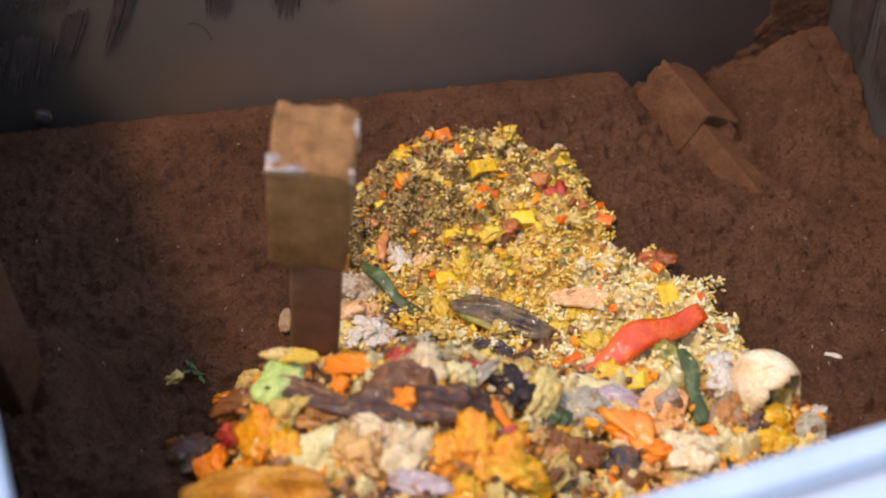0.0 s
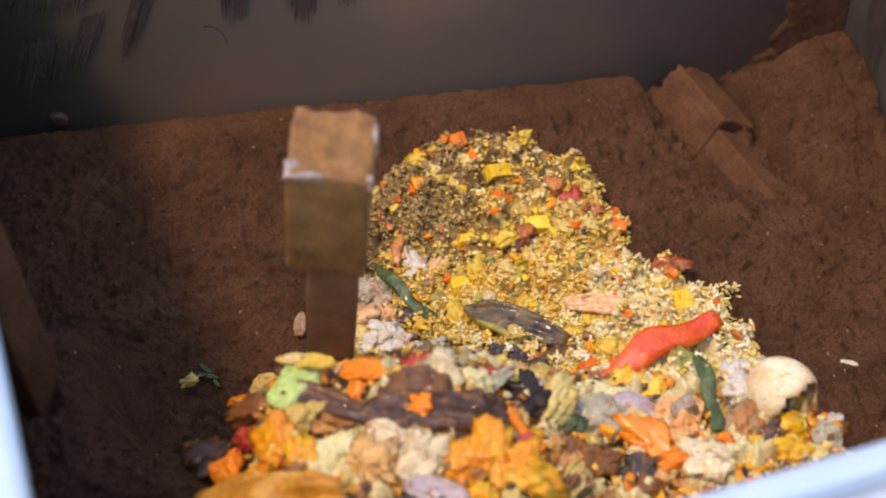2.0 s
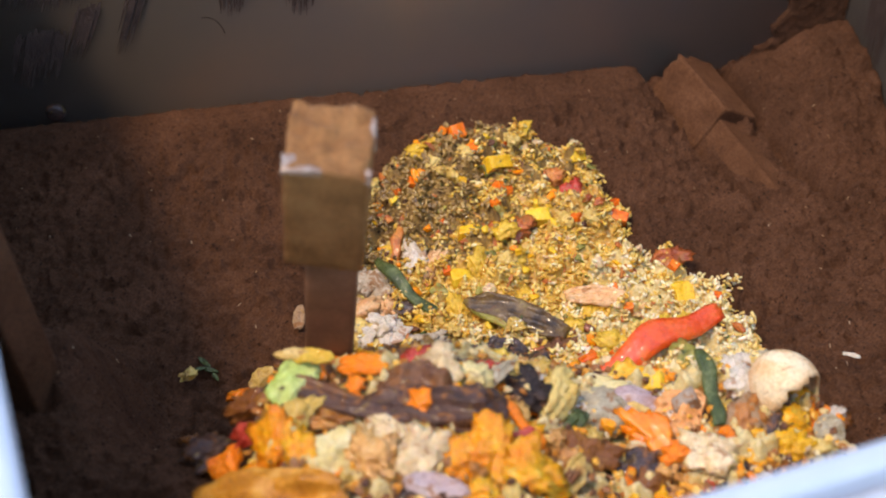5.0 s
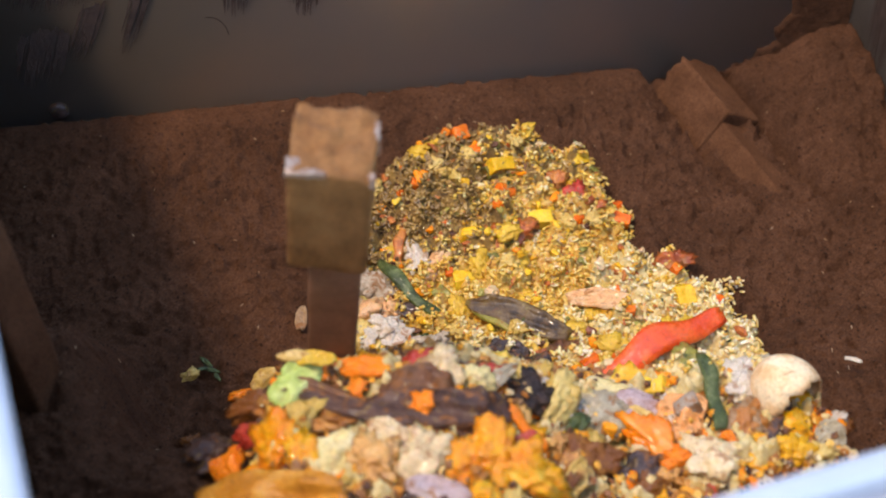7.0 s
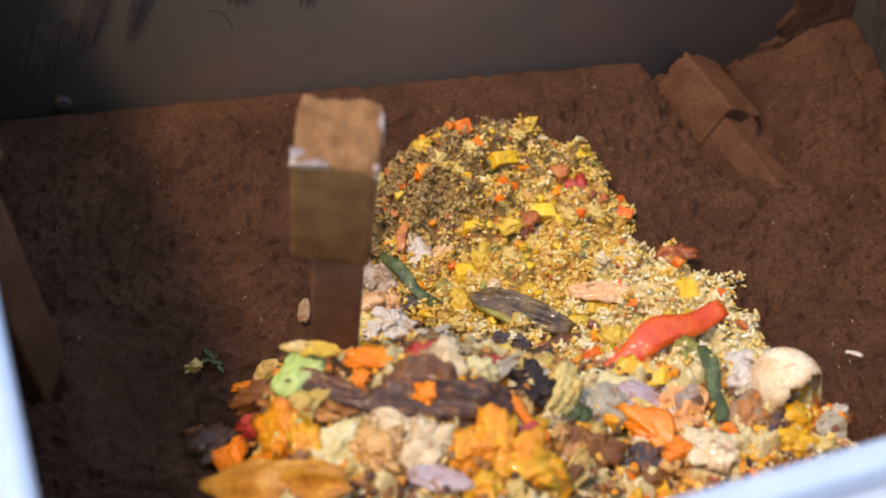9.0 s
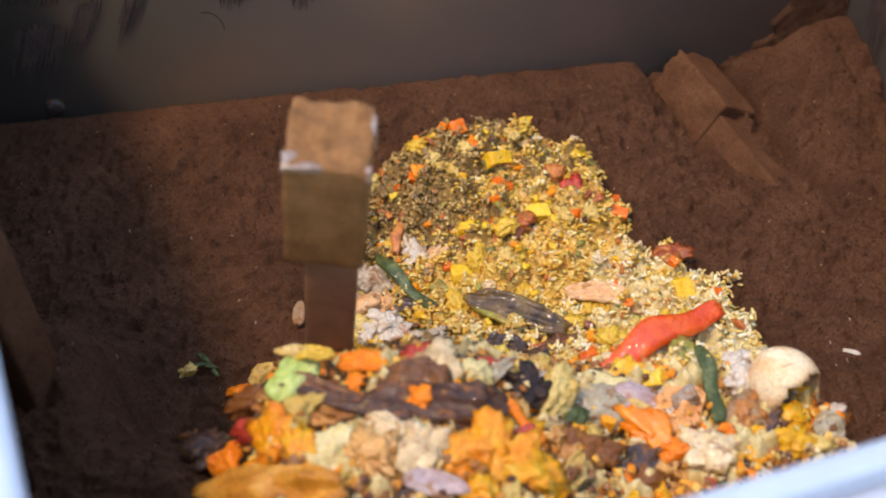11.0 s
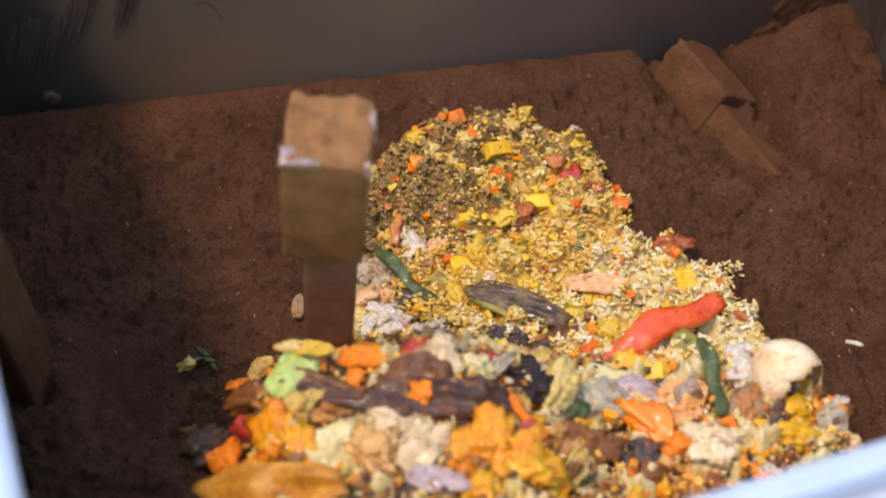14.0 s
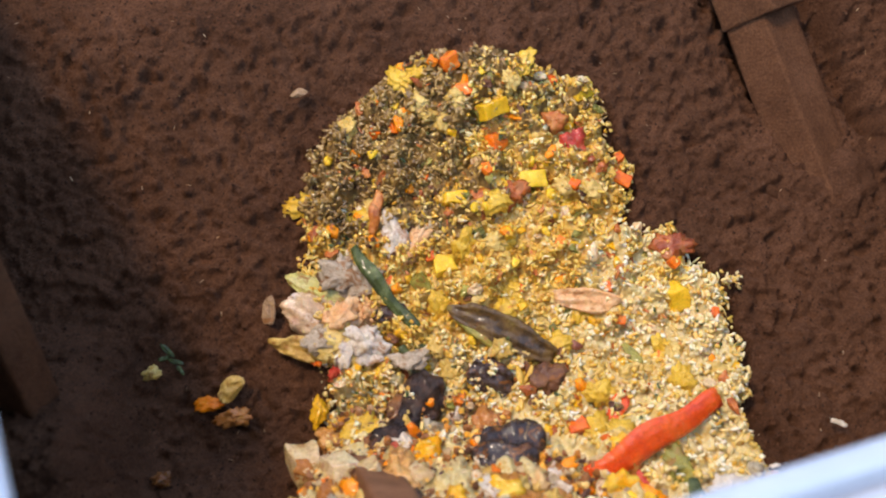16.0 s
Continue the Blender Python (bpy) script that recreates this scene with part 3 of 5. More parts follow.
WHITE = food("egg_white", [(0.58, 0.46, 0.33), (0.76, 0.67, 0.54), (0.84, 0.79, 0.71)], 0.35, 60, 0.0012, 260, wet=0.3, sss=0.15, island=0.45)
MOULD = food("mould_grey", [(0.42, 0.31, 0.20), (0.68, 0.55, 0.39), (0.84, 0.74, 0.58)], 0.7, 120, 0.003, 240, island=0.45)
FLAKE = food("pale_flake", [(0.64, 0.40, 0.08), (0.77, 0.57, 0.19), (0.83, 0.71, 0.38)], 0.35, 70, 0.002, 220, wet=0.3, sss=0.1, random_tint=0.2, island=0.45, stain=SPECKLE)
APPLE = food("apple_green", [(0.34, 0.42, 0.06), (0.48, 0.56, 0.14), (0.60, 0.62, 0.26)], 0.35, 30, 0.0005, 200, wet=0.3, sss=0.1, stain=CLEAN)
APPLEY = food("cabbage_yellow_green", [(0.36, 0.34, 0.06), (0.55, 0.48, 0.14), (0.68, 0.58, 0.26)], 0.35, 50, 0.0008, 200, wet=0.4)
CREAM = food("cream_leaf", [(0.44, 0.24, 0.04), (0.64, 0.41, 0.10), (0.76, 0.57, 0.24)], 0.4, 50, 0.001, 200, wet=0.3, random_tint=0.2)
RUST = food("rust_pulp", [(0.22, 0.07, 0.012), (0.46, 0.17, 0.02), (0.62, 0.33, 0.08)], 0.35, 70, 0.003, 180, wet=0.5, random_tint=0.4, island=0.45)
ORANGE = food("peel_orange", [(0.78, 0.17, 0.002), (0.92, 0.26, 0.003), (0.92, 0.36, 0.01)], 0.35, 50, 0.0008, 260, wet=0.3, sss=0.1, stain=SPECKLE, island=0.45)
PULP = food("orange_pulp", [(0.86, 0.24, 0.001), (0.96, 0.36, 0.002), (0.96, 0.48, 0.008), (0.95, 0.64, 0.09)], 0.3, 55, 0.004, 130, wet=0.6, sss=0.2, random_tint=0.3, stain=(((0.95, 0.68, 0.22), 0.60, 0.72, 0.5),))
BROWN = food("skin_brown", [(0.055, 0.022, 0.012), (0.14, 0.055, 0.025), (0.26, 0.12, 0.05)], 0.45, 45, 0.0015, 200, wet=0.25, random_tint=0.2)
DARKBROWN = food("skin_dark_brown", [(0.035, 0.017, 0.012), (0.085, 0.04, 0.026), (0.17, 0.09, 0.06)], 0.45, 45, 0.002, 180, wet=0.25)
POTATO = food("potato_cream", [(0.56, 0.40, 0.12), (0.72, 0.57, 0.24), (0.80, 0.70, 0.42)], 0.4, 35, 0.0008, 200, wet=0.25, sss=0.15, stain=SPECKLE)
PEEL = food("peel_brown_orange", [(0.34, 0.11, 0.01), (0.58, 0.23, 0.018), (0.76, 0.40, 0.07)], 0.35, 40, 0.001, 220, wet=0.4, stain=SPECKLE)
PEACHY = food("cooked_peach", [(0.45, 0.17, 0.035), (0.68, 0.35, 0.10), (0.78, 0.54, 0.24)], 0.3, 60, 0.0015, 150, wet=0.4, sss=0.15, random_tint=0.3, island=0.45)
PEACHO = food("carrot_pale", [(0.70, 0.25, 0.06), (0.78, 0.36, 0.12), (0.80, 0.48, 0.22)], 0.35, 35, 0.0006, 200, wet=0.3, sss=0.15)
PUMPKINY = food("pumpkin_cooked", [(0.66, 0.36, 0.02), (0.78, 0.52, 0.06), (0.82, 0.62, 0.15)], 0.35, 60, 0.002, 180, wet=0.4, island=0.45, stain=SPECKLE)
ONION = food("onion_glassy", [(0.54, 0.36, 0.15), (0.69, 0.50, 0.26), (0.79, 0.66, 0.41)], 0.22, 45, 0.001, 140, wet=0.7, sss=0.45, random_tint=0.3)
ONIONP = food("onion_purple", [(0.28, 0.16, 0.16), (0.46, 0.33, 0.31), (0.62, 0.52, 0.47)], 0.3, 30, 0.001, 150, wet=0.5)
GREYLEAF = food("leaf_grey", [(0.22, 0.17, 0.10), (0.40, 0.33, 0.21), (0.56, 0.49, 0.34)], 0.35, 40, 0.0015, 180, wet=0.4, random_tint=0.2)
GREYBROWN = food("mushroom_grey", [(0.20, 0.14, 0.10), (0.34, 0.26, 0.19), (0.48, 0.40, 0.30)], 0.5, 60, 0.0012, 200)
TAN = food("bread_tan", [(0.30, 0.17, 0.08), (0.50, 0.31, 0.16), (0.64, 0.46, 0.28)], 0.5, 55, 0.003, 170, wet=0.2, island=0.45)
TOMATOO = food("tomato_orange", [(0.72, 0.12, 0.002), (0.86, 0.20, 0.003), (0.88, 0.30, 0.01)], 0.18, 25, 0.0003, 120, wet=0.7, sss=0.1, stain=CLEAN)
CHICKEN = food("chicken_skin", [(0.46, 0.24, 0.12), (0.62, 0.42, 0.24), (0.74, 0.60, 0.46)], 0.25, 40, 0.002, 140, wet=0.6, sss=0.2)


# ---- food scraps: shapes ----
ASIDE = ("limp yellowish cabbage leaf", "pale wet chicken skin scrap", "yellow green cabbage leaf")


def settle(ob, label, category, at, group=""):
    """Tag a scrap, lay it down at its place and let it travel with the turning heap."""
    tagged(ob, label, category, group)
    ob.matrix_basis = pose(*at)
    near = 0.030 * bump(at[0], at[1], 0.10, 0.58, 0.11, 0.09)
    if at[0] < 0.035 and 0.765 < at[1] < 0.86 and label in ASIDE:
        ob.matrix_basis = pose(at[0] + 0.036, *at[1:])
        return moves(ob, "aside", -0.036)
    return moves(ob, "mass", near)


def chunk_bm(length, width, height, seed, rough=0.22, fine=0.06, levels=3):
    """A torn, angular lump: a ball cut by chance planes, then crumpled at three scales."""
    rng = random.Random(seed * 7 + 1)
    cuts = []
    for _ in range(9):
        n = Vector((rng.gauss(0, 1), rng.gauss(0, 1), rng.gauss(0, 1))).normalized()
        cuts.append((n, rng.uniform(0.5, 0.95)))
    bm = bmesh.new()
    bmesh.ops.create_icosphere(bm, subdivisions=levels, radius=1.0)
    o = Vector((seed * 1.37, seed * 0.71, seed * 2.13))
    for v in bm.verts:
        p = v.co.normalized()
        r = 1.12
        for n, d in cuts:
            c = p.dot(n)
            if c > 0.05:
                r = min(r, d / c)
        crease = abs(noise.noise(p * 2.4 + o))
        r *= 1 + rough * 1.2 * noise.noise(p * 1.6 + o) - rough * 0.9 * (0.25 - crease) + (fine * 1.5 + rough * 0.4) * noise.noise(p * 4.5 + o) + fine * 1.6 * noise.noise(p * 10 - o) + fine * 1.1 * noise.noise(p * 21 + o)
        p *= max(0.4, r)
        v.co = Vector((p.x * length / 2, p.y * width / 2, p.z * height / 2))
    return bm


def chunk(name, label, category, mat, at, length, width, seed=1):
    bm = chunk_bm(length * 1.22, width * 1.22, min(length, width) * 0.55, seed, 0.42, 0.11, 4)
    return settle(part(name, bm, mat), label, category, at)


def crumble_bm(length, width, height, seed, bit=0.0034):
    """A sticky cluster of torn crumbs, knobbly all over."""
    bm = chunk_bm(length, width, height, seed, 0.45, 0.05, 4)
    o = Vector((seed * 0.013, seed * 0.007, seed * 0.011))
    for v in bm.verts:
        near = noise.voronoi((v.co + o) / bit)[0]
        v.co += v.co.normalized() * bit * (0.75 - 1.1 * min(1.0, near[0]))
    return bm


def crumble(name, label, category, mat, at, length, width, seed=1):
    bit = max(0.002, min(0.0045, 0.2 * min(length, width)))
    return settle(part(name, crumble_bm(length * 1.15, width * 1.15, min(length, width) * 0.75, seed, bit), mat), label, category, at)


def bean(name, label, category, mat, at, length, width, seed=1):
    bm = bmesh.new()
    bmesh.ops.create_icosphere(bm, subdivisions=3, radius=0.5)
    for v in bm.verts:
        v.co = Vector((v.co.x * length, v.co.y * width * 0.8, v.co.z * width * 0.75))
    for v in bm.verts:
        v.co.y += 0.18 * width * (2 * v.co.x / length) ** 2
    return settle(part(name, bm, mat), label, category, at)


def dice_bm(length, width, height, seed):
    bm = bmesh.new()
    box(bm, -length / 2, length / 2, -width / 2, width / 2, -height / 2, height / 2, min(length, width, height) * 0.14)
    bmesh.ops.subdivide_edges(bm, edges=list(bm.edges), cuts=2, use_grid_fill=True)
    o = Vector((seed * 0.9, seed * 1.7, seed * 0.4))
    k = min(length, width)
    for v in bm.verts:
        q = v.co / k
        v.co += Vector((noise.noise(q * 1.1 + o), noise.noise(q * 1.1 - o), noise.noise(q * 1.3 + o * 2))) * 0.20 * k
        v.co += v.co.normalized() * 0.08 * k * noise.noise(q * 3.5 + o)
    return bm


def dice(name, label, category, mat, at, length, width, seed=1):
    bm = dice_bm(length, width * 0.8, min(length, width) * 0.9, seed)
    rng = random.Random(seed)
    tip = [a + rng.uniform(-28, 28) for a in at[3:]]
    return settle(part(name, bm, mat), label, category, (at[0], at[1] + 0.002, at[2] - 0.0055, *tip))


def sheet(rows, cols, where, thick):
    """A closed thin sheet: where(i, j) gives the top point of each grid corner."""
    bm = bmesh.new()
    top, low = [], []
    for i in range(rows):
        for j in range(cols):
            p = Vector(where(i, j))
            edge = 0.35 if i in (0, rows - 1) or j in (0, cols - 1) else 1.0
            top.append(bm.verts.new(p + Vector((0, 0, thick * edge / 2))))
            low.append(bm.verts.new(p - Vector((0, 0, thick * edge / 2))))
    for i in range(rows - 1):
        for j in range(cols - 1):
            a, b, c, d = i * cols + j, i * cols + j + 1, (i + 1) * cols + j + 1, (i + 1) * cols + j
            bm.faces.new((top[a], top[b], top[c], top[d]))
            bm.faces.new((low[d], low[c], low[b], low[a]))
    ring = [j for j in range(cols)] + [i * cols + cols - 1 for i in range(1, rows)]
    ring += [(rows - 1) * cols + j for j in range(cols - 2, -1, -1)] + [i * cols for i in range(rows - 2, 0, -1)]
    for k in range(len(ring)):
        a, b = ring[k], ring[(k + 1) % len(ring)]
        bm.faces.new((top[b], top[a], low[a], low[b]))
    return bm


def strip_bm(length, width, thick, seed):
    rng = random.Random(seed)
    bend, ripple, phase = rng.uniform(-0.05, 0.05), rng.uniform(0.04, 0.09), rng.uniform(0, 6)
    arch = rng.uniform(0.02, 0.07)

    def where(i, j):
        u, v = i / 20 - 0.5, j / 6 - 0.5
        taper = 1 - 0.35 * abs(2 * u) ** 4
        w = width * taper * (1 + 0.13 * math.sin(9 * u + phase))
        x = length * u
        y = w * v + length * bend * (u * u * 4 - 0.4) + 0.10 * width * math.sin(11 * u + phase)
        z = length * ripple * 0.5 * math.sin(7 * u + phase) - length * arch * (4 * u * u) - 0.16 * width * (v * v * 4) * 0.5 + 0.04 * width * math.sin(16 * v + 5 * u)
        return x, y, z
    return sheet(21, 7, where, thick)


def strip(name, label, category, mat, at, length, width, thick, seed=1):
    return settle(part(name, strip_bm(length, width, thick, seed), mat), label, category, at)


def flake_bm(length, width, thick, seed, curl=0.22):
    rng = random.Random(seed)
    o = Vector((seed * 1.9, seed * 0.3, 0))
    cup, tilt = rng.uniform(0.4, 1.0) * curl, rng.uniform(0, 6.28)

    def where(i, j):
        u, v = i / 18 * 2 - 1, j / 16 * 2 - 1
        # square grid bent into a torn round outline
        x, y = u * math.sqrt(1 - v * v / 2), v * math.sqrt(1 - u * u / 2)
        r = math.hypot(x, y)
        a = Vector((x / (r + 1e-6), y / (r + 1e-6), 0))
        k = 1 + (0.30 * noise.noise(a * 1.1 + o) + 0.07 * noise.noise(a * 3.0 + o) + 0.06 * noise.noise(a * 8 + o)) * r
        x, y = x * k * length / 2, y * k * width / 2
        z = -cup * width * r * r * (0.6 + 0.4 * math.cos(math.atan2(v, u) * 2 + tilt)) + 0.20 * width * noise.noise(Vector((u * 1.8, v * 1.8, seed))) + 0.08 * width * noise.noise(Vector((u * 5, v * 5, seed)))
        return x, y, z + 0.2 * cup * width
    return sheet(19, 17, where, thick)


def flake(name, label, category, mat, at, length, width, thick, seed=1):
    return settle(part(name, flake_bm(length * 1.06, width * 1.06, thick, seed), mat), label, category, at)


def eggshell(name, label, category, mat, at, length, width, thick, seed=1):
    """A broken half shell, its jagged mouth turned down towards the hatch."""
    rng = random.Random(seed)
    bm = bmesh.new()
    outer, inner = [], []
    rings, sides = 12, 36
    jag = [rng.uniform(-0.10, 0.10) for _ in range(sides)]
    for i in range(rings + 1):
        for k in range(sides):
            a = 2 * math.pi * k / sides
            polar = (i / rings) * (2.0 + jag[k] * (i / rings) ** 3)
            n = Vector((math.sin(polar) * math.cos(a), math.sin(polar) * math.sin(a), 1.12 * math.cos(polar)))
            outer.append(bm.verts.new(n * length / 2))
            inner.append(bm.verts.new(n * (length / 2 - thick * 0.5)))
    for i in range(rings):
        for k in range(sides):
            a, b = i * sides + k, i * sides + (k + 1) % sides
            c, d = b + sides, a + sides
            bm.faces.new((outer[a], outer[b], outer[c], outer[d]))
            bm.faces.new((inner[d], inner[c], inner[b], inner[a]))
    for k in range(sides):
        a, b = rings * sides + k, rings * sides + (k + 1) % sides
        bm.faces.new((outer[a], outer[b], inner[b], inner[a]))
    bmesh.ops.remove_doubles(bm, verts=bm.verts, dist=1e-6)
    bmesh.ops.transform(bm, matrix=Vector((-0.45, 0.78, 0.02)).to_track_quat("Z", "Y").to_matrix().to_4x4(), verts=bm.verts)
    return settle(part(name, bm, mat), label, category, at)


# ---- food scraps: one by one ----
strip("pepper_strip", "glossy red bell pepper strip lying on rice", "pepper", PEPPER, (0.2879, 0.6623, 0.8438, 18, -3.9, 21.4), 0.1260, 0.0240, 0.0042, seed=3)
strip("pepper_strip", "bent red pepper skin half under rice", "pepper", PEPPER, (0.2723, 0.6970, 0.7957, 20, -14, -116), 0.0421, 0.0142, 0.0030, seed=4)
eggshell("eggshell", "broken brown eggshell half with orange stains", "egg", EGG, (0.3590, 0.5810, 0.8600, 13, -3, -6), 0.0540, 0.0396, 0.0020, seed=5)
strip("leek_leaf", "wilted dark green leek leaf on rice", "leek", LEEK, (0.0930, 0.8270, 0.7790, 16, 2, -61), 0.0900, 0.0120, 0.0014, seed=6)
strip("leek_leaf", "wet dark green leek leaf among scraps", "leek", LEEK, (0.3010, 0.5890, 0.8640, 8, 4, -96), 0.0740, 0.0120, 0.0025, seed=7)
flake("aubergine_slice", "dark wet aubergine slice with olive skin", "aubergine", AUBERGINE_FLESH, (0.1925, 0.7770, 0.7700, 26, 2, -32), 0.0980, 0.0250, 0.0060, seed=8)
strip("aubergine_skin", "olive aubergine skin curled beside rice", "aubergine", OLIVE, (0.1737, 0.7744, 0.7668, 13, 8, -43), 0.0616, 0.0075, 0.0040, seed=9)
flake("aubergine_slice", "dark brown aubergine piece on rice", "aubergine", DARK, (0.1742, 0.7400, 0.7624, 29, 1, -21), 0.0404, 0.0305, 0.0060, seed=10)
bean("kidney_bean", "small brown kidney bean on rice", "bean", BEAN, (0.2546, 0.7581, 0.7605, 11, 2, -36), 0.0124, 0.0106, seed=11)
bean("kidney_bean", "dark red kidney bean on rice", "bean", BEAN, (0.2513, 0.7262, 0.7741, -9, -12, 6), 0.0152, 0.0142, seed=12)
strip("noodle", "limp yellow noodle strand", "noodle", NOODLE, (0.1976, 0.7273, 0.7679, 11, 1, -96), 0.0396, 0.0051, 0.0030, seed=13)
strip("noodle", "limp yellow noodle strand", "noodle", NOODLE, (0.2027, 0.7328, 0.7662, 3, 8, -132), 0.0314, 0.0044, 0.0030, seed=14)
flake("carrot_slice", "pale cooked carrot slice on rice", "carrot", PEACH, (0.2734, 0.7971, 0.7623, 16, -1, -14), 0.0581, 0.0205, 0.0040, seed=15)
dice("pumpkin_cube", "yellow pumpkin cube in rice", "pumpkin", YELLOW, (0.2415, 0.9123, 0.7673, 23, -2, -1), 0.0267, 0.0182, seed=16)
dice("pumpkin_cube", "yellow pumpkin cube in rice", "pumpkin", YELLOW, (0.2122, 0.9748, 0.7914, 33, -0, -2), 0.0259, 0.0176, seed=17)
dice("pumpkin_cube", "yellow pumpkin cube in rice", "pumpkin", YELLOW, (0.1697, 0.9029, 0.7659, 22, -5, 3), 0.0209, 0.0153, seed=18)
dice("pumpkin_cube", "yellow pumpkin cube in rice", "pumpkin", YELLOW, (0.2752, 0.8470, 0.7616, 16, -4, -4), 0.0179, 0.0119, seed=19)
dice("pumpkin_cube", "yellow pumpkin cube in rice", "pumpkin", YELLOW, (0.3524, 0.7882, 0.7646, 13, -6, -3), 0.0207, 0.0287, seed=20)
dice("pumpkin_cube", "yellow pumpkin cube in rice", "pumpkin", YELLOW, (0.1503, 0.8437, 0.7618, 16, -3, 0), 0.0199, 0.0225, seed=21)
dice("pumpkin_cube", "yellow pumpkin cube in rice", "pumpkin", YELLOW, (0.2637, 0.6135, 0.8499, 6, -10, -1), 0.0231, 0.0182, seed=22)
dice("pumpkin_cube", "yellow pumpkin cube in rice", "pumpkin", YELLOW, (0.2975, 0.9888, 0.7800, 27, -1, 7), 0.0190, 0.0192, seed=23)
dice("pumpkin_cube", "yellow pumpkin cube in rice", "pumpkin", YELLOW, (0.2596, 0.8952, 0.7633, 20, -3, -0), 0.0145, 0.0166, seed=24)
dice("carrot_cube", "bright orange carrot cube in rice", "carrot", CARROT, (0.2116, 0.9469, 0.7787, 32, 0, -4), 0.0186, 0.0207, seed=25)
dice("carrot_cube", "small orange carrot cube in rice", "carrot", CARROT, (0.2025, 0.9284, 0.7714, 28, -2, -3), 0.0110, 0.0123, seed=26)
dice("carrot_cube", "orange carrot cube in rice", "carrot", CARROT, (0.1771, 1.0188, 0.8026, 23, -6, -5), 0.0167, 0.0190, seed=27)
dice("carrot_cube", "dull orange carrot cube in rice", "carrot", CARROT, (0.1879, 0.9920, 0.7961, 30, -5, -3), 0.0166, 0.0163, seed=28)
dice("carrot_cube", "orange carrot cube in rice", "carrot", CARROT, (0.3223, 0.9055, 0.7625, 14, 11, -51), 0.0221, 0.0142, seed=29)
chunk("tomato_piece", "dark red tomato piece in rice", "tomato", TOMATO, (0.2849, 0.9396, 0.7690, 25, 6, -14), 0.0188, 0.0220, seed=30)
chunk("tomato_piece", "stewed red tomato piece in rice", "tomato", STEW, (0.2199, 0.9035, 0.7651, 22, -1, -4), 0.0263, 0.0227, seed=31)
chunk("tomato_piece", "stewed red tomato piece at the rice edge", "tomato", STEW, (0.3591, 0.8367, 0.7614, 15, -7, 1), 0.0253, 0.0215, seed=32)
chunk("tomato_piece", "stewed red tomato piece in rice", "tomato", STEW, (0.1909, 0.8936, 0.7639, 21, -4, -0), 0.0206, 0.0188, seed=33)
chunk("tomato_piece", "stewed red tomato piece in rice", "tomato", STEW, (0.2711, 0.9638, 0.7759, 29, 0, 4), 0.0244, 0.0162, seed=34)
dice("pepper_cube", "olive green pepper dice in rice", "pepper", OLIVE, (0.2008, 0.9714, 0.7880, 31, -13, 15), 0.0106, 0.0156, seed=35)
dice("pepper_cube", "olive green pepper dice in rice", "pepper", OLIVE, (0.2830, 0.9139, 0.7642, 20, -4, 3), 0.0179, 0.0116, seed=36)
dice("pepper_cube", "olive green pepper dice in rice", "pepper", OLIVE, (0.1293, 0.8301, 0.7607, 15, -6, 10), 0.0138, 0.0208, seed=37)
dice("pepper_cube", "olive green pepper dice in rice", "pepper", OLIVE, (0.2324, 1.0110, 0.7995, 25, 1, 4), 0.0172, 0.0119, seed=38)
chunk("egg_white_piece", "white cooked egg piece on rice", "egg", WHITE, (0.1129, 0.8733, 0.7641, 17, -4, 4), 0.0204, 0.0291, seed=39)
chunk("peach_scrap", "soft peach coloured scrap beside egg white", "food scrap", PEACH, (0.1283, 0.8648, 0.7632, 16, 7, -33), 0.0122, 0.0271, seed=40)
strip("pepper_skin", "brownish red pepper skin sliver", "pepper", STEW, (0.0969, 0.8987, 0.7650, 2, -19, 73), 0.0412, 0.0101, 0.0030, seed=41)
strip("pepper_skin", "dark red pepper skin sliver", "pepper", TOMATO, (0.0948, 0.8250, 0.7613, 16, 4, -23), 0.0310, 0.0133, 0.0040, seed=42)
crumble("mould_clump", "grey white mouldy rice clump", "mould", MOULD, (0.0724, 0.8398, 0.7613, 16, 3, -21), 0.0477, 0.0366, seed=43)
crumble("mould_clump", "grey white mouldy rice clump by the arm", "mould", MOULD, (0.0464, 0.8025, 0.7571, 15, -6, 7), 0.0362, 0.0275, seed=44)
crumble("fish_scrap", "pale flaky fish scrap", "fish scrap", FLAKE, (0.0471, 0.7843, 0.7613, 15, -6, 6), 0.0301, 0.0294, seed=45)
crumble("fish_scrap", "white flaky fish scrap", "fish scrap", WHITE, (0.0732, 0.7749, 0.7633, 15, -3, -1), 0.0272, 0.0211, seed=46)
crumble("fish_scrap", "pinkish flaky fish scrap", "fish scrap", PEACH, (0.0730, 0.8103, 0.7606, 15, -5, 7), 0.0275, 0.0265, seed=47)
flake("apple_peel", "pale green apple peel with torn edge", "apple", APPLE, (-0.0130, 0.5876, 0.9315, 11, -5, 46), 0.0428, 0.0308, 0.0030, seed=48)
flake("onion_skin", "dry cream onion skin", "onion", CREAM, (-0.0459, 0.7630, 0.7443, 8, -16, 39), 0.0268, 0.0159, 0.0020, seed=49)
crumble("pulp", "rusty orange pulp at the heap edge", "food scrap", RUST, (-0.0472, 0.6017, 0.8936, 24, -32, -34), 0.0371, 0.0186, seed=50)
strip("carrot_peel", "orange carrot peel on the food heap", "carrot", ORANGE, (0.0023, 0.6063, 0.9261, -3, -0, -63), 0.0278, 0.0118, 0.0030, seed=51)
flake("carrot_peel", "broad orange carrot peel", "carrot", ORANGE, (0.0358, 0.5980, 0.9281, 9, -1, -9), 0.0376, 0.0167, 0.0030, seed=52)
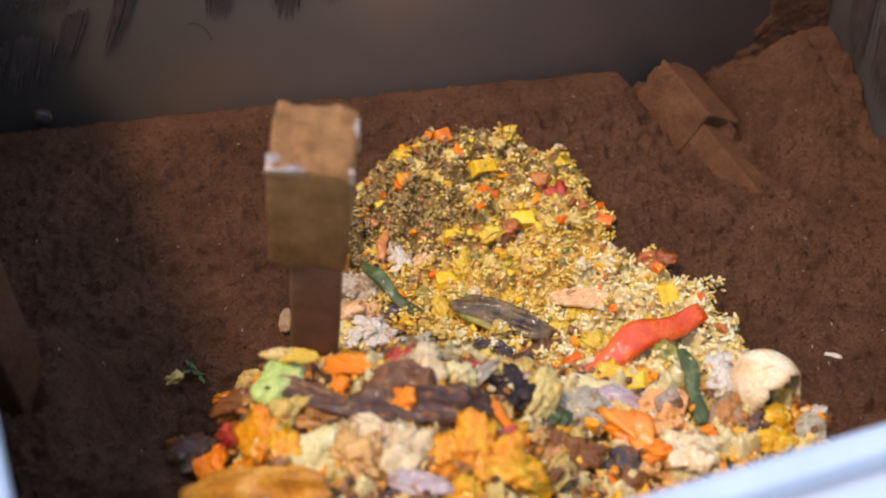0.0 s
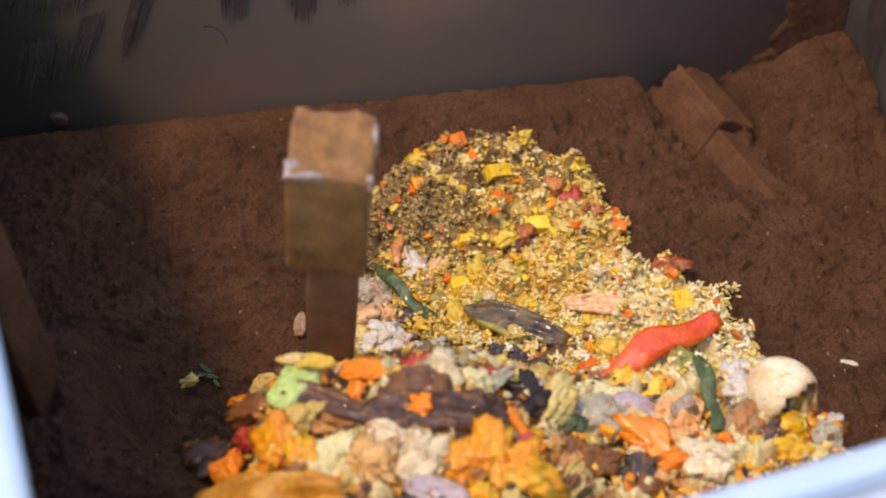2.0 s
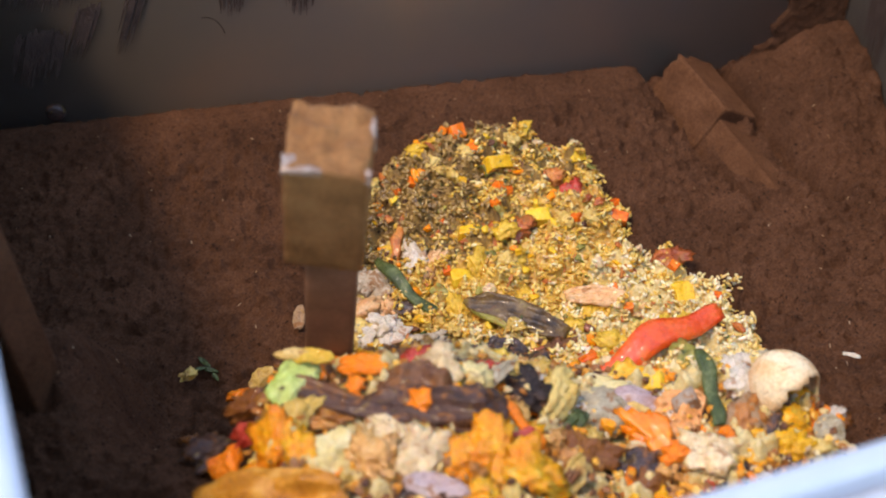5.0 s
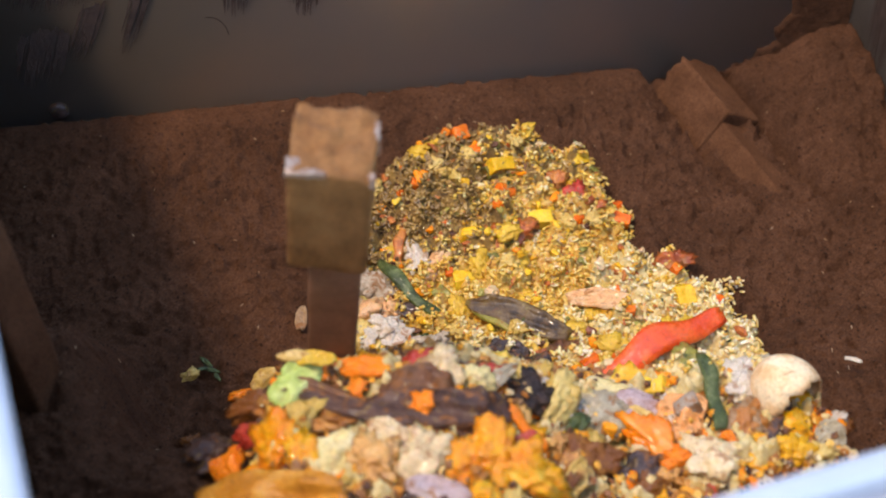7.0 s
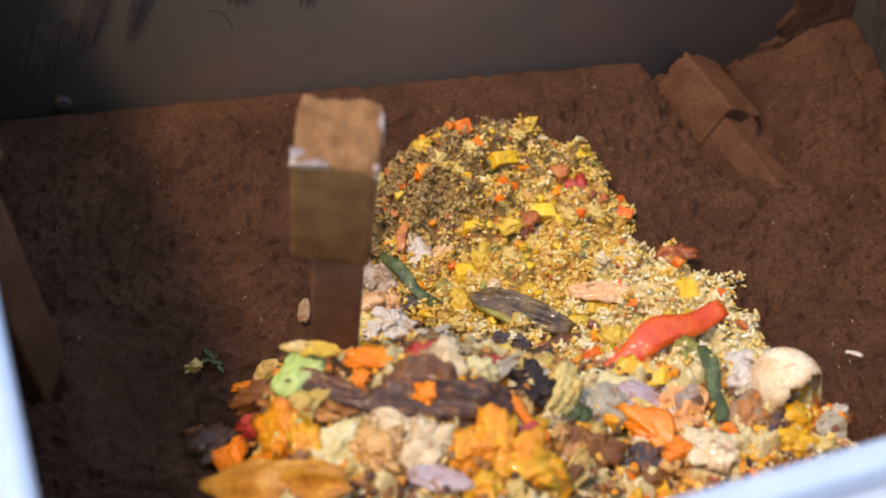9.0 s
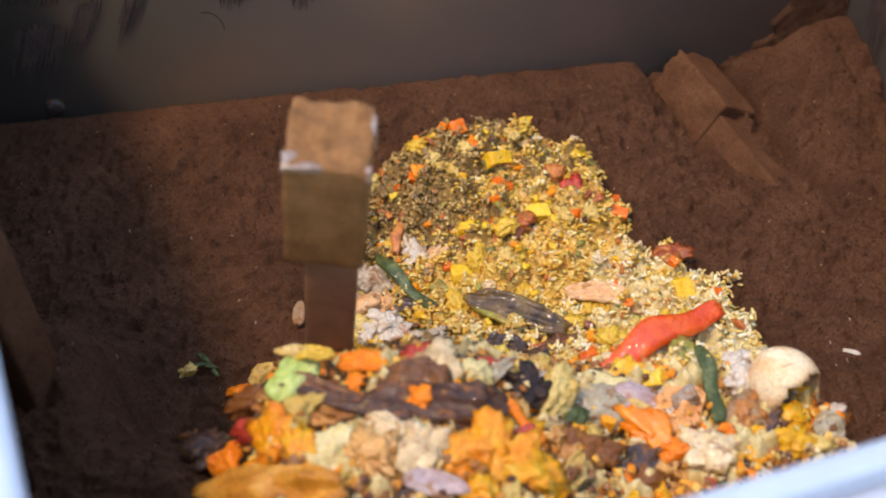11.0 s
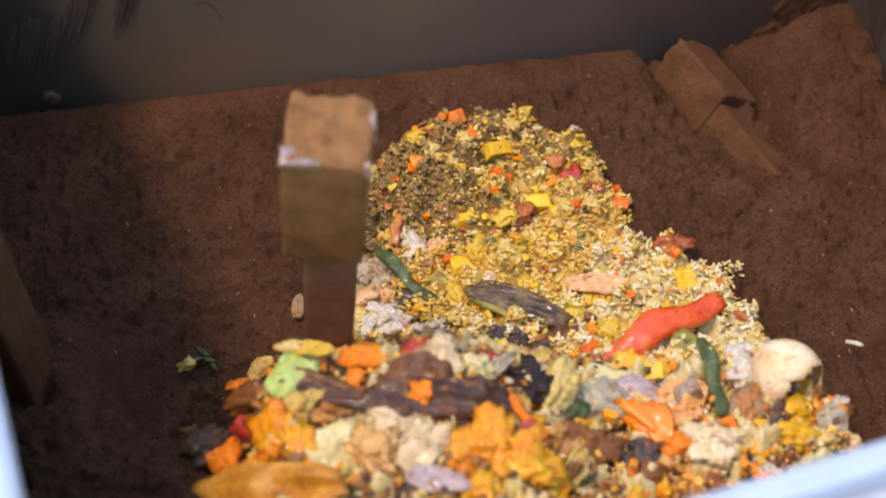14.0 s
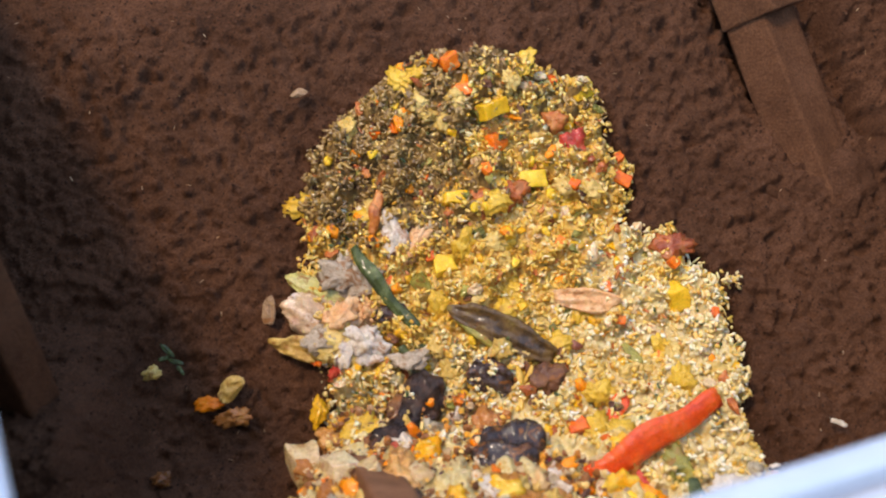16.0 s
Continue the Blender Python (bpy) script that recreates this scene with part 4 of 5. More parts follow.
flake("cabbage_leaf", "limp yellowish cabbage leaf", "cabbage", CREAM, (0.0036, 0.7863, 0.7575, 18, -0, -21), 0.0548, 0.0193, 0.0030, seed=53)
chunk("tomato_piece", "crushed red tomato on the heap", "tomato", TOMATO, (0.0798, 0.6019, 0.9240, 5, -2, 9), 0.0252, 0.0205, seed=54)
chunk("tomato_piece", "small red tomato piece", "tomato", TOMATO, (0.1280, 0.5954, 0.9094, 16, 15, 13), 0.0161, 0.0141, seed=55)
flake("banana_skin", "dark brown tapered banana skin", "banana", BROWN, (0.0162, 0.5680, 0.9276, 12, 6, -34), 0.0685, 0.0180, 0.0040, seed=56)
flake("banana_skin", "soft brown fruit skin", "banana", BROWN, (0.0690, 0.5662, 0.9295, 13, -5, 12), 0.0556, 0.0461, 0.0050, seed=57)
flake("banana_skin", "black brown fruit skin", "banana", DARKBROWN, (0.1097, 0.5425, 0.9228, 16, 11, 9), 0.0496, 0.0467, 0.0050, seed=58)
chunk("carrot_piece", "small orange carrot crumb", "carrot", ORANGE, (0.0705, 0.5496, 0.9341, 14, 0, -10), 0.0134, 0.0149, seed=59)
chunk("carrot_piece", "small orange carrot crumb", "carrot", ORANGE, (0.0287, 0.5771, 0.9280, 13, -5, 12), 0.0119, 0.0118, seed=60)
flake("potato_peel", "pale yellow potato slice with torn edge", "potato", POTATO, (0.0049, 0.5201, 0.9304, 11, -7, 43), 0.0382, 0.0312, 0.0040, seed=61)
chunk("pulp", "wet orange fruit pulp", "orange pulp", PULP, (-0.0316, 0.5387, 0.9247, 13, -29, -1), 0.0277, 0.0377, seed=62)
chunk("pulp", "wet orange fruit pulp", "orange pulp", PULP, (-0.0152, 0.5244, 0.9315, 13, 0, 15), 0.0184, 0.0293, seed=63)
flake("orange_peel", "bright orange peel on the food heap", "orange", ORANGE, (-0.0684, 0.5669, 0.8756, 2, -29, 19), 0.0267, 0.0226, 0.0040, seed=64)
flake("orange_peel", "large curved brown orange peel", "orange", PEEL, (-0.0348, 0.4971, 0.9286, 24, -22, -25), 0.0982, 0.0350, 0.0060, seed=65)
chunk("tomato_piece", "red tomato piece at the heap edge", "tomato", TOMATO, (-0.0486, 0.5686, 0.8999, 28, -30, -25), 0.0225, 0.0145, seed=66)
crumble("pulp", "pale yellow cooked pulp", "food scrap", FLAKE, (-0.0109, 0.5611, 0.9289, 14, 3, 22), 0.0252, 0.0199, seed=67)
crumble("pulp", "orange brown cooked pulp", "food scrap", RUST, (0.0137, 0.5574, 0.9251, 12, 4, -23), 0.0247, 0.0147, seed=68)
chunk("pulp", "peach coloured cooked chunk", "food scrap", PEACHY, (0.0326, 0.5116, 0.9289, 12, -4, 12), 0.0266, 0.0348, seed=69)
chunk("onion_piece", "translucent grey onion piece", "onion", ONION, (0.0675, 0.5175, 0.9278, 13, 4, -26), 0.0322, 0.0374, seed=70)
flake("onion_piece", "purple grey onion layer", "onion", ONIONP, (0.0714, 0.4811, 0.9296, 12, 3, -21), 0.0419, 0.0176, 0.0040, seed=71)
chunk("pulp", "orange fruit pulp on the food heap", "orange pulp", PULP, (0.0951, 0.5065, 0.9248, 14, 4, 10), 0.0204, 0.0288, seed=72)
chunk("pulp", "large wet orange fruit pulp", "orange pulp", PULP, (0.1159, 0.5114, 0.9219, 16, 12, 10), 0.0306, 0.0349, seed=73)
chunk("pulp", "large wet orange fruit pulp", "orange pulp", PULP, (0.1376, 0.4972, 0.9102, 19, 14, 20), 0.0351, 0.0318, seed=74)
chunk("pulp", "wet orange fruit pulp", "orange pulp", PULP, (0.1531, 0.4963, 0.8962, 22, 11, 30), 0.0263, 0.0233, seed=75)
chunk("pulp", "wet orange fruit pulp", "orange pulp", PULP, (0.0993, 0.4757, 0.9252, 14, 6, 10), 0.0241, 0.0197, seed=76)
chunk("potato_piece", "yellow potato chunk on the food heap", "potato", POTATO, (0.1141, 0.5813, 0.9193, 18, 9, 18), 0.0208, 0.0212, seed=77)
chunk("onion_piece", "grey cream onion piece", "onion", ONION, (0.0906, 0.5847, 0.9238, 15, 1, 10), 0.0303, 0.0253, seed=78)
chunk("aubergine_piece", "dark wet aubergine chunk", "aubergine", AUBERGINE, (0.1577, 0.5843, 0.8912, 21, 15, 19), 0.0373, 0.0295, seed=79)
strip("carrot_peel", "thin orange carrot peel strip", "carrot", ORANGE, (0.1425, 0.5431, 0.9080, -6, 24, -51), 0.0474, 0.0091, 0.0030, seed=80)
strip("pepper_skin", "dark red pepper skin sliver", "pepper", TOMATO, (0.1358, 0.5308, 0.9107, 18, 16, 12), 0.0301, 0.0085, 0.0030, seed=81)
crumble("rice_clump", "pale sticky rice clump", "rice", FLAKE, (0.1753, 0.5786, 0.8829, 25, -1, 55), 0.0496, 0.0196, seed=82)
flake("leek_leaf", "short dark green leek piece", "leek", LEEK, (0.1872, 0.5621, 0.8749, 23, 1, 50), 0.0266, 0.0142, 0.0040, seed=83)
flake("cabbage_leaf", "grey wilted cabbage leaf", "cabbage", GREYLEAF, (0.2145, 0.5816, 0.8593, 7, 15, -29), 0.0489, 0.0361, 0.0030, seed=84)
dice("carrot_cube", "small orange carrot cube", "carrot", ORANGE, (0.2143, 0.5654, 0.8639, 15, 8, 9), 0.0104, 0.0092, seed=85)
chunk("onion_piece", "brown glassy fried onion", "onion", RUST, (0.1876, 0.5390, 0.8712, 18, 14, 16), 0.0440, 0.0286, seed=86)
flake("cabbage_leaf", "pale cream cabbage stalk", "cabbage", CREAM, (0.1740, 0.5094, 0.8834, 24, -1, 58), 0.0358, 0.0163, 0.0040, seed=87)
chunk("tomato_wedge", "glossy orange tomato wedge", "tomato", TOMATOO, (0.2464, 0.5556, 0.8551, 13, 6, -48), 0.0438, 0.0271, seed=88)
chunk("carrot_piece", "orange carrot chip on the food heap", "carrot", ORANGE, (0.2580, 0.5344, 0.8572, 11, -10, 9), 0.0185, 0.0142, seed=89)
flake("carrot_slice", "pale orange carrot slice with dark spot", "carrot", PEACHO, (0.2712, 0.5744, 0.8539, 17, 1, -46), 0.0376, 0.0403, 0.0060, seed=90)
dice("mushroom_piece", "small grey mushroom dice", "mushroom", GREYBROWN, (0.2802, 0.5765, 0.8634, 15, -10, -9), 0.0199, 0.0162, seed=91)
chunk("onion_piece", "glassy pale onion chunk", "onion", ONION, (0.2830, 0.5302, 0.8577, 14, -10, -11), 0.0341, 0.0326, seed=92)
crumble("bread_scrap", "soaked tan bread scrap", "bread", TAN, (0.3220, 0.5641, 0.8542, 12, -6, 6), 0.0290, 0.0325, seed=93)
chunk("dark_scrap", "dark wet leafy scrap", "food scrap", DARK, (0.3392, 0.5533, 0.8529, 4, -12, 57), 0.0382, 0.0192, seed=94)
crumble("rice_clump", "white sticky rice clump", "rice", WHITE, (0.3261, 0.5915, 0.8574, 13, -4, 2), 0.0222, 0.0262, seed=95)
crumble("egg_yolk_crumb", "crumbled yellow egg yolk", "egg", YELLOW, (0.3471, 0.5321, 0.8523, 10, -7, 17), 0.0292, 0.0173, seed=96)
flake("cabbage_leaf", "small pale torn cabbage leaf", "cabbage", GREYLEAF, (0.3807, 0.5417, 0.8514, 10, 8, -55), 0.0231, 0.0246, 0.0020, seed=97)
chunk("dark_scrap", "dark wet vegetable scrap", "food scrap", DARK, (0.2274, 0.5319, 0.8488, 13, -1, 16), 0.0401, 0.0261, seed=98)
crumble("pulp", "orange brown crumbly scrap", "food scrap", RUST, (0.2323, 0.5154, 0.8526, 12, -1, 6), 0.0283, 0.0149, seed=99)
chunk("onion_piece", "grey glassy onion bit", "onion", ONION, (0.2403, 0.5504, 0.8495, 13, -1, -11), 0.0230, 0.0188, seed=100)
flake("cabbage_leaf", "tan wilted leaf strip", "cabbage", CREAM, (0.2420, 0.5812, 0.8535, 13, 5, -39), 0.0364, 0.0117, 0.0020, seed=101)
chunk("pepper_piece", "olive green pepper chunk", "pepper", OLIVE, (0.3001, 0.6339, 0.8487, -5, -8, 12), 0.0175, 0.0262, seed=102)
chunk("carrot_piece", "small orange carrot bit", "carrot", ORANGE, (0.2996, 0.5453, 0.8614, 10, -11, 14), 0.0079, 0.0098, seed=103)
chunk("dark_scrap", "dark brown wet scrap at the heap edge", "food scrap", DARKBROWN, (-0.0781, 0.5955, 0.8585, -6, -1, 38), 0.0283, 0.0261, seed=104)
chunk("dark_scrap", "dark wet scrap on the food heap", "food scrap", DARK, (-0.0249, 0.5668, 0.9243, 15, -17, -9), 0.0077, 0.0179, seed=105)
flake("leek_leaf", "small sprig of green leaf", "leek", LEEK, (-0.0980, 0.8075, 0.7269, 12, 8, -50), 0.016, 0.005, 0.0015, seed=300)
flake("leek_leaf", "small sprig of green leaf", "leek", LEEK, (-0.0916, 0.7967, 0.7258, 12, 8, -20), 0.014, 0.004, 0.0015, seed=301)
flake("leek_leaf", "small sprig of green leaf", "leek", LEEK, (-0.0883, 0.7889, 0.7251, 12, 8, -60), 0.01, 0.004, 0.0015, seed=302)
flake("leek_leaf", "small sprig of green leaf", "leek", LEEK, (-0.1020, 0.8010, 0.7254, 12, 8, 10), 0.01, 0.004, 0.0015, seed=303)
crumble("herb_crumb", "small yellow green crumb", "herb", FLAKE, (-0.1111, 0.7871, 0.7335, 17, -10, 31), 0.0139, 0.0112, seed=107)
flake("onion_skin", "dry tan onion skin flake", "onion", TAN, (-0.0059, 0.8251, 0.7527, -1, -19, 76), 0.0260, 0.0108, 0.0020, seed=108)
crumble("pulp", "orange crumbly scrap on the compost", "food scrap", ORANGE, (-0.0641, 0.7546, 0.7358, 6, -5, -6), 0.0225, 0.0117, seed=109)
crumble("pulp", "pale crumbly scrap on the compost", "food scrap", PEACHY, (-0.0445, 0.7400, 0.7399, 4, -7, -0), 0.0315, 0.0147, seed=110)
crumble("carrot_piece", "dull orange bit in the compost", "carrot", RUST, (-0.1092, 0.6935, 0.7521, -26, 2, 2), 0.0159, 0.0139, seed=111)
dice("onion_piece", "glassy pale onion chunk", "onion", ONION, (0.0067, 0.6847, 0.7952, -36, -2, 2), 0.0242, 0.0413, seed=112)
dice("onion_piece", "glassy pale onion chunk", "onion", ONION, (0.0308, 0.6740, 0.8189, -37, -8, -5), 0.0226, 0.0396, seed=113)
dice("onion_piece", "glassy pale onion chunk", "onion", ONION, (0.0504, 0.6649, 0.8385, -38, 2, 7), 0.0182, 0.0308, seed=114)
chunk("pulp", "peach coloured cooked chunk", "food scrap", PEACHY, (0.0695, 0.6650, 0.8413, -38, 2, 7), 0.0211, 0.0460, seed=115)
flake("aubergine_slice", "black wet aubergine piece", "aubergine", AUBERGINE, (0.1122, 0.7268, 0.7637, -0, -6, 65), 0.0513, 0.0359, 0.0120, seed=116)
chunk("aubergine_piece", "shiny black blue aubergine skin", "aubergine", AUBERGINE, (0.0808, 0.7035, 0.7723, -24, 13, 32), 0.0377, 0.0256, seed=117)
chunk("dark_scrap", "brown pink fruit scrap", "food scrap", BROWN, (0.0937, 0.7244, 0.7610, 2, -5, 36), 0.0352, 0.0195, seed=118)
flake("aubergine_slice", "dark brown aubergine slice with pink rim", "aubergine", DARK, (0.1653, 0.6743, 0.8153, -30, -12, -13), 0.0634, 0.0488, 0.0080, seed=119)
chunk("potato_piece", "long pale yellow potato stick", "potato", POTATO, (0.2176, 0.6115, 0.8547, -6, 6, -14), 0.0431, 0.0128, seed=120)
flake("chicken_skin", "pale wet chicken skin scrap", "chicken scrap", CHICKEN, (0.0138, 0.8155, 0.7561, 10, -0, -28), 0.0553, 0.0351, 0.0100, seed=121)
flake("cabbage_leaf", "yellow green cabbage leaf", "cabbage", APPLEY, (0.0199, 0.8366, 0.7580, 10, 2, -36), 0.0534, 0.0202, 0.0030, seed=122)
flake("leek_leaf", "dark green leek sliver in rice", "leek", LEEK, (0.1163, 0.7777, 0.7603, 6, -4, 12), 0.0287, 0.0101, 0.0030, seed=123)
chunk("carrot_piece", "small orange carrot bit", "carrot", CARROT, (0.0303, 0.7792, 0.7550, 7, -6, 5), 0.0121, 0.0141, seed=124)
chunk("tomato_piece", "small red tomato bit", "tomato", TOMATO, (0.0486, 0.7668, 0.7567, 2, -8, 39), 0.0174, 0.0100, seed=125)
crumble("pulp", "yellow crumbly scrap on the food heap", "food scrap", YELLOW, (0.0252, 0.7304, 0.7539, -4, -7, 74), 0.0256, 0.0107, seed=126)
chunk("pulp", "yellow orange cooked chunk", "food scrap", PUMPKINY, (0.0524, 0.7093, 0.7621, -19, -3, 4), 0.0313, 0.0229, seed=127)
chunk("fried_onion", "brown fried onion bit", "onion", BROWN, (0.2203, 0.7346, 0.7669, -13, -2, 43), 0.0260, 0.0214, seed=128)
flake("onion_piece", "thin pink onion layer", "onion", PEACH, (0.2547, 0.7152, 0.7837, -16, -14, -8), 0.0260, 0.0194, 0.0020, seed=129)
dice("carrot_cube", "orange carrot slice in rice", "carrot", CARROT, (0.2353, 0.6821, 0.8056, -21, -10, 0), 0.0152, 0.0146, seed=130)
flake("leek_leaf", "olive green leek sliver in rice", "leek", OLIVE, (0.2999, 0.7426, 0.7726, -0, -16, -60), 0.0251, 0.0086, 0.0030, seed=131)
crumble("rice_clump", "grey husk bit at the rice edge", "rice", GREYLEAF, (0.3613, 0.6253, 0.8453, 2, -6, 6), 0.0100, 0.0122, seed=132)
chunk("bone_bit", "tiny white husk bit on the compost", "scrap", WHITE, (0.4626, 0.6547, 0.7957, 4, 1, -32), 0.0068, 0.0033, seed=133)
chunk("bone_bit", "tiny white husk bit on the compost", "scrap", WHITE, (0.4591, 0.6579, 0.7958, -7, -2, -24), 0.0107, 0.0037, seed=134)
chunk("bone_bit", "tiny white husk bit on the compost", "scrap", WHITE, (0.3799, 0.6276, 0.8425, -9, -4, 5), 0.0076, 0.0027, seed=135)
flake("onion_skin", "brown dusty onion skin flake on the compost", "onion", TAN, (0.0435, 1.0151, 0.7758, 15, -6, 8), 0.0149, 0.0072, 0.0030, seed=136)
crumble("mould_clump", "pale pink crumbly mouldy clump", "mould", PEACH, (0.0518, 0.8068, 0.7648, 8, -4, 20), 0.030, 0.020, seed=201)
crumble("mould_clump", "white mouldy rice clump beside the arm", "mould", WHITE, (0.0704, 0.7860, 0.7675, 8, -4, -10), 0.028, 0.018, seed=202)
crumble("mould_clump", "grey white mouldy rice clump beside the arm", "mould", MOULD, (0.0354, 0.7929, 0.7650, 8, -4, 10), 0.030, 0.018, seed=203)
crumble("mould_clump", "pale pink crumbly mouldy clump", "mould", PEACH, (0.0818, 0.8115, 0.7642, 8, -4, 50), 0.022, 0.018, seed=204)
crumble("mould_clump", "white mouldy rice clump beside the arm", "mould", WHITE, (0.0539, 0.7800, 0.7661, 8, -4, 70), 0.024, 0.016, seed=205)
crumble("mould_clump", "grey white mould fronds on rice", "mould", MOULD, (0.0592, 0.8468, 0.7656, 8, -4, 40), 0.030, 0.022, seed=206)
crumble("mould_clump", "grey white mouldy rice clump", "mould", MOULD, (0.1039, 0.7631, 0.7669, 8, -4, 5), 0.026, 0.016, seed=207)
crumble("food_crumb", "pale crumbly rice clump", "food scrap", FLAKE, (0.1835, 0.5898, 0.8776, 8, -4, 15), 0.022, 0.032, seed=208)
crumble("food_crumb", "white sticky rice clump by the eggshell", "food scrap", WHITE, (0.3321, 0.6100, 0.8539, 8, -4, 15), 0.022, 0.020, seed=209)
crumble("food_crumb", "tan crumbly scrap beside the eggshell", "food scrap", PEACHY, (0.3201, 0.5633, 0.8558, 8, -4, 60), 0.030, 0.022, seed=210)
crumble("food_crumb", "crumbled yellow egg yolk by the rim", "food scrap", YELLOW, (0.3443, 0.5304, 0.8537, 8, -4, 30), 0.022, 0.016, seed=211)
flake("cabbage_leaf", "frilly yellow leaf edge on the heap", "cabbage", PUMPKINY, (0.0014, 0.6000, 0.9396, 10, -3, -15), 0.030, 0.012, 0.003, seed=212)
flake("cabbage_leaf", "frilly yellow leaf edge on the heap", "cabbage", CREAM, (-0.0139, 0.6050, 0.9403, 10, -3, -8), 0.022, 0.009, 0.002, seed=213)
flake("banana_skin", "wet dark brown fruit skin with grey sheen", "banana", DARKBROWN, (0.0780, 0.5509, 0.9326, 10, -3, -20), 0.075, 0.030, 0.004, seed=214)
flake("banana_skin", "long tapered dark fruit skin", "banana", DARKBROWN, (0.0267, 0.5556, 0.9311, 10, -3, -28), 0.080, 0.014, 0.004, seed=215)
flake("onion_piece", "glassy grey onion film", "onion", ONION, (0.0470, 0.5285, 0.9320, 10, -3, -40), 0.040, 0.026, 0.002, seed=216)
flake("onion_piece", "thin mauve onion film", "onion", ONIONP, (0.2315, 0.5967, 0.8550, 10, -3, -20), 0.060, 0.022, 0.002, seed=217)
flake("cabbage_leaf", "thin grey leaf film", "cabbage", GREYLEAF, (0.1286, 0.5812, 0.9139, 10, -3, 35), 0.040, 0.012, 0.002, seed=218)
flake("dark_scrap", "dark wet vegetable scrap behind the heap", "food scrap", DARK, (0.0948, 0.8090, 0.7666, 10, -3, -15), 0.036, 0.018, 0.004, seed=219)

# ---- food scraps: the rest of the heap ----
def copies(makers, count, seed, spot, group):
    """Scraps that repeat: each prototype is built once, then laid about the heap."""
    rng = random.Random(seed)
    made = {}
    done = 0
    while done < count:
        at = spot(rng)
        if at is None:
            continue
        name, label, category, mat, bm_of = rng.choice(makers)
        key = (label, rng.randrange(3))
        if key not in made:
            ob = part(name, bm_of(rng.randrange(1000)), mat)
            tagged(ob, label, category, group)
            ob.matrix_basis = pose(*at)
            made[key] = ob
        else:
            ob = copy_thing(made[key], pose(*at))
        moves(ob, "mass", 0.030 * bump(at[0], at[1], 0.10, 0.58, 0.11, 0.09))
        done += 1


def heap_spot(rng):
    x, y = rng.uniform(-0.09, 0.40), rng.uniform(0.46, 0.71)
    if inside_pile(x, y) < 0.004 or (y > 0.66 and x > 0.16) or (x > 0.30 and y > 0.62):
        return None
    z = pile_top(x, y) + rng.uniform(-0.006, 0.003)
    return x, y, z, rng.uniform(-35, 35) + 20 * smooth(0.58, 0.70, y) * -1, rng.uniform(-35, 35), rng.uniform(0, 360)


HEAP = [
    ("pulp", "soft orange fruit pulp scrap", "orange pulp", PULP, lambda s: chunk_bm(0.030, 0.024, 0.018, s, 0.35, 0.14)),
    ("pulp", "soft orange fruit pulp scrap", "orange pulp", PULP, lambda s: chunk_bm(0.022, 0.018, 0.014, s, 0.35, 0.14)),
    ("pulp", "bright orange carrot mash scrap", "orange pulp", ORANGE, lambda s: chunk_bm(0.024, 0.014, 0.010, s, 0.4, 0.16)),
    ("pulp", "rust brown cooked pulp scrap", "food scrap", RUST, lambda s: chunk_bm(0.026, 0.018, 0.012, s, 0.4, 0.16)),
    ("pulp", "peach coloured cooked pulp scrap", "food scrap", PEACHY, lambda s: chunk_bm(0.026, 0.019, 0.013, s, 0.4, 0.16)),
    ("onion_piece", "glassy grey onion scrap", "onion", ONION, lambda s: chunk_bm(0.026, 0.020, 0.010, s, 0.3, 0.08)),
    ("dark_scrap", "dark wet leafy vegetable scrap", "food scrap", DARK, lambda s: flake_bm(0.034, 0.022, 0.005, s, 0.5)),
    ("banana_skin", "brown soft fruit skin scrap", "banana", BROWN, lambda s: flake_bm(0.036, 0.022, 0.005, s, 0.5)),
    ("carrot_peel", "thin orange carrot peel scrap", "carrot", ORANGE, lambda s: strip_bm(0.034, 0.008, 0.003, s)),
    ("cabbage_leaf", "limp cream cabbage leaf scrap", "cabbage", CREAM, lambda s: flake_bm(0.030, 0.018, 0.003, s, 0.7)),
    ("rice_clump", "pale sticky rice clump scrap", "rice", FLAKE, lambda s: crumble_bm(0.026, 0.018, 0.014, s)),
    ("rice_clump", "pale sticky rice clump scrap", "rice", WHITE, lambda s: crumble_bm(0.020, 0.015, 0.012, s)),
    ("pulp", "crumbly peach coloured pulp scrap", "food scrap", PEACHY, lambda s: crumble_bm(0.030, 0.022, 0.014, s, 0.0045)),
    ("pulp", "crumbly rust brown pulp scrap", "food scrap", RUST, lambda s: crumble_bm(0.030, 0.020, 0.012, s, 0.004)),
    ("peel", "torn orange peel scrap", "orange", ORANGE, lambda s: flake_bm(0.026, 0.014, 0.003, s, 0.6)),
    ("cabbage_leaf", "limp grey cabbage leaf scrap", "cabbage", GREYLEAF, lambda s: flake_bm(0.030, 0.016, 0.002, s, 0.8)),
    ("tomato_skin", "torn red tomato skin scrap", "tomato", TOMATO, lambda s: flake_bm(0.018, 0.010, 0.002, s, 0.7)),
    ("carrot_piece", "small orange carrot crumb scrap", "carrot", CARROT, lambda s: chunk_bm(0.013, 0.011, 0.009, s, 0.2)),
]
MASH = food("mixed_mash", [(0.10, 0.04, 0.02), (0.48, 0.17, 0.02), (0.85, 0.36, 0.02), (0.85, 0.50, 0.08), (0.78, 0.62, 0.32), (0.30, 0.12, 0.04)], 0.45, 16, 0.001, 300, island=0.7, wet=0.3)


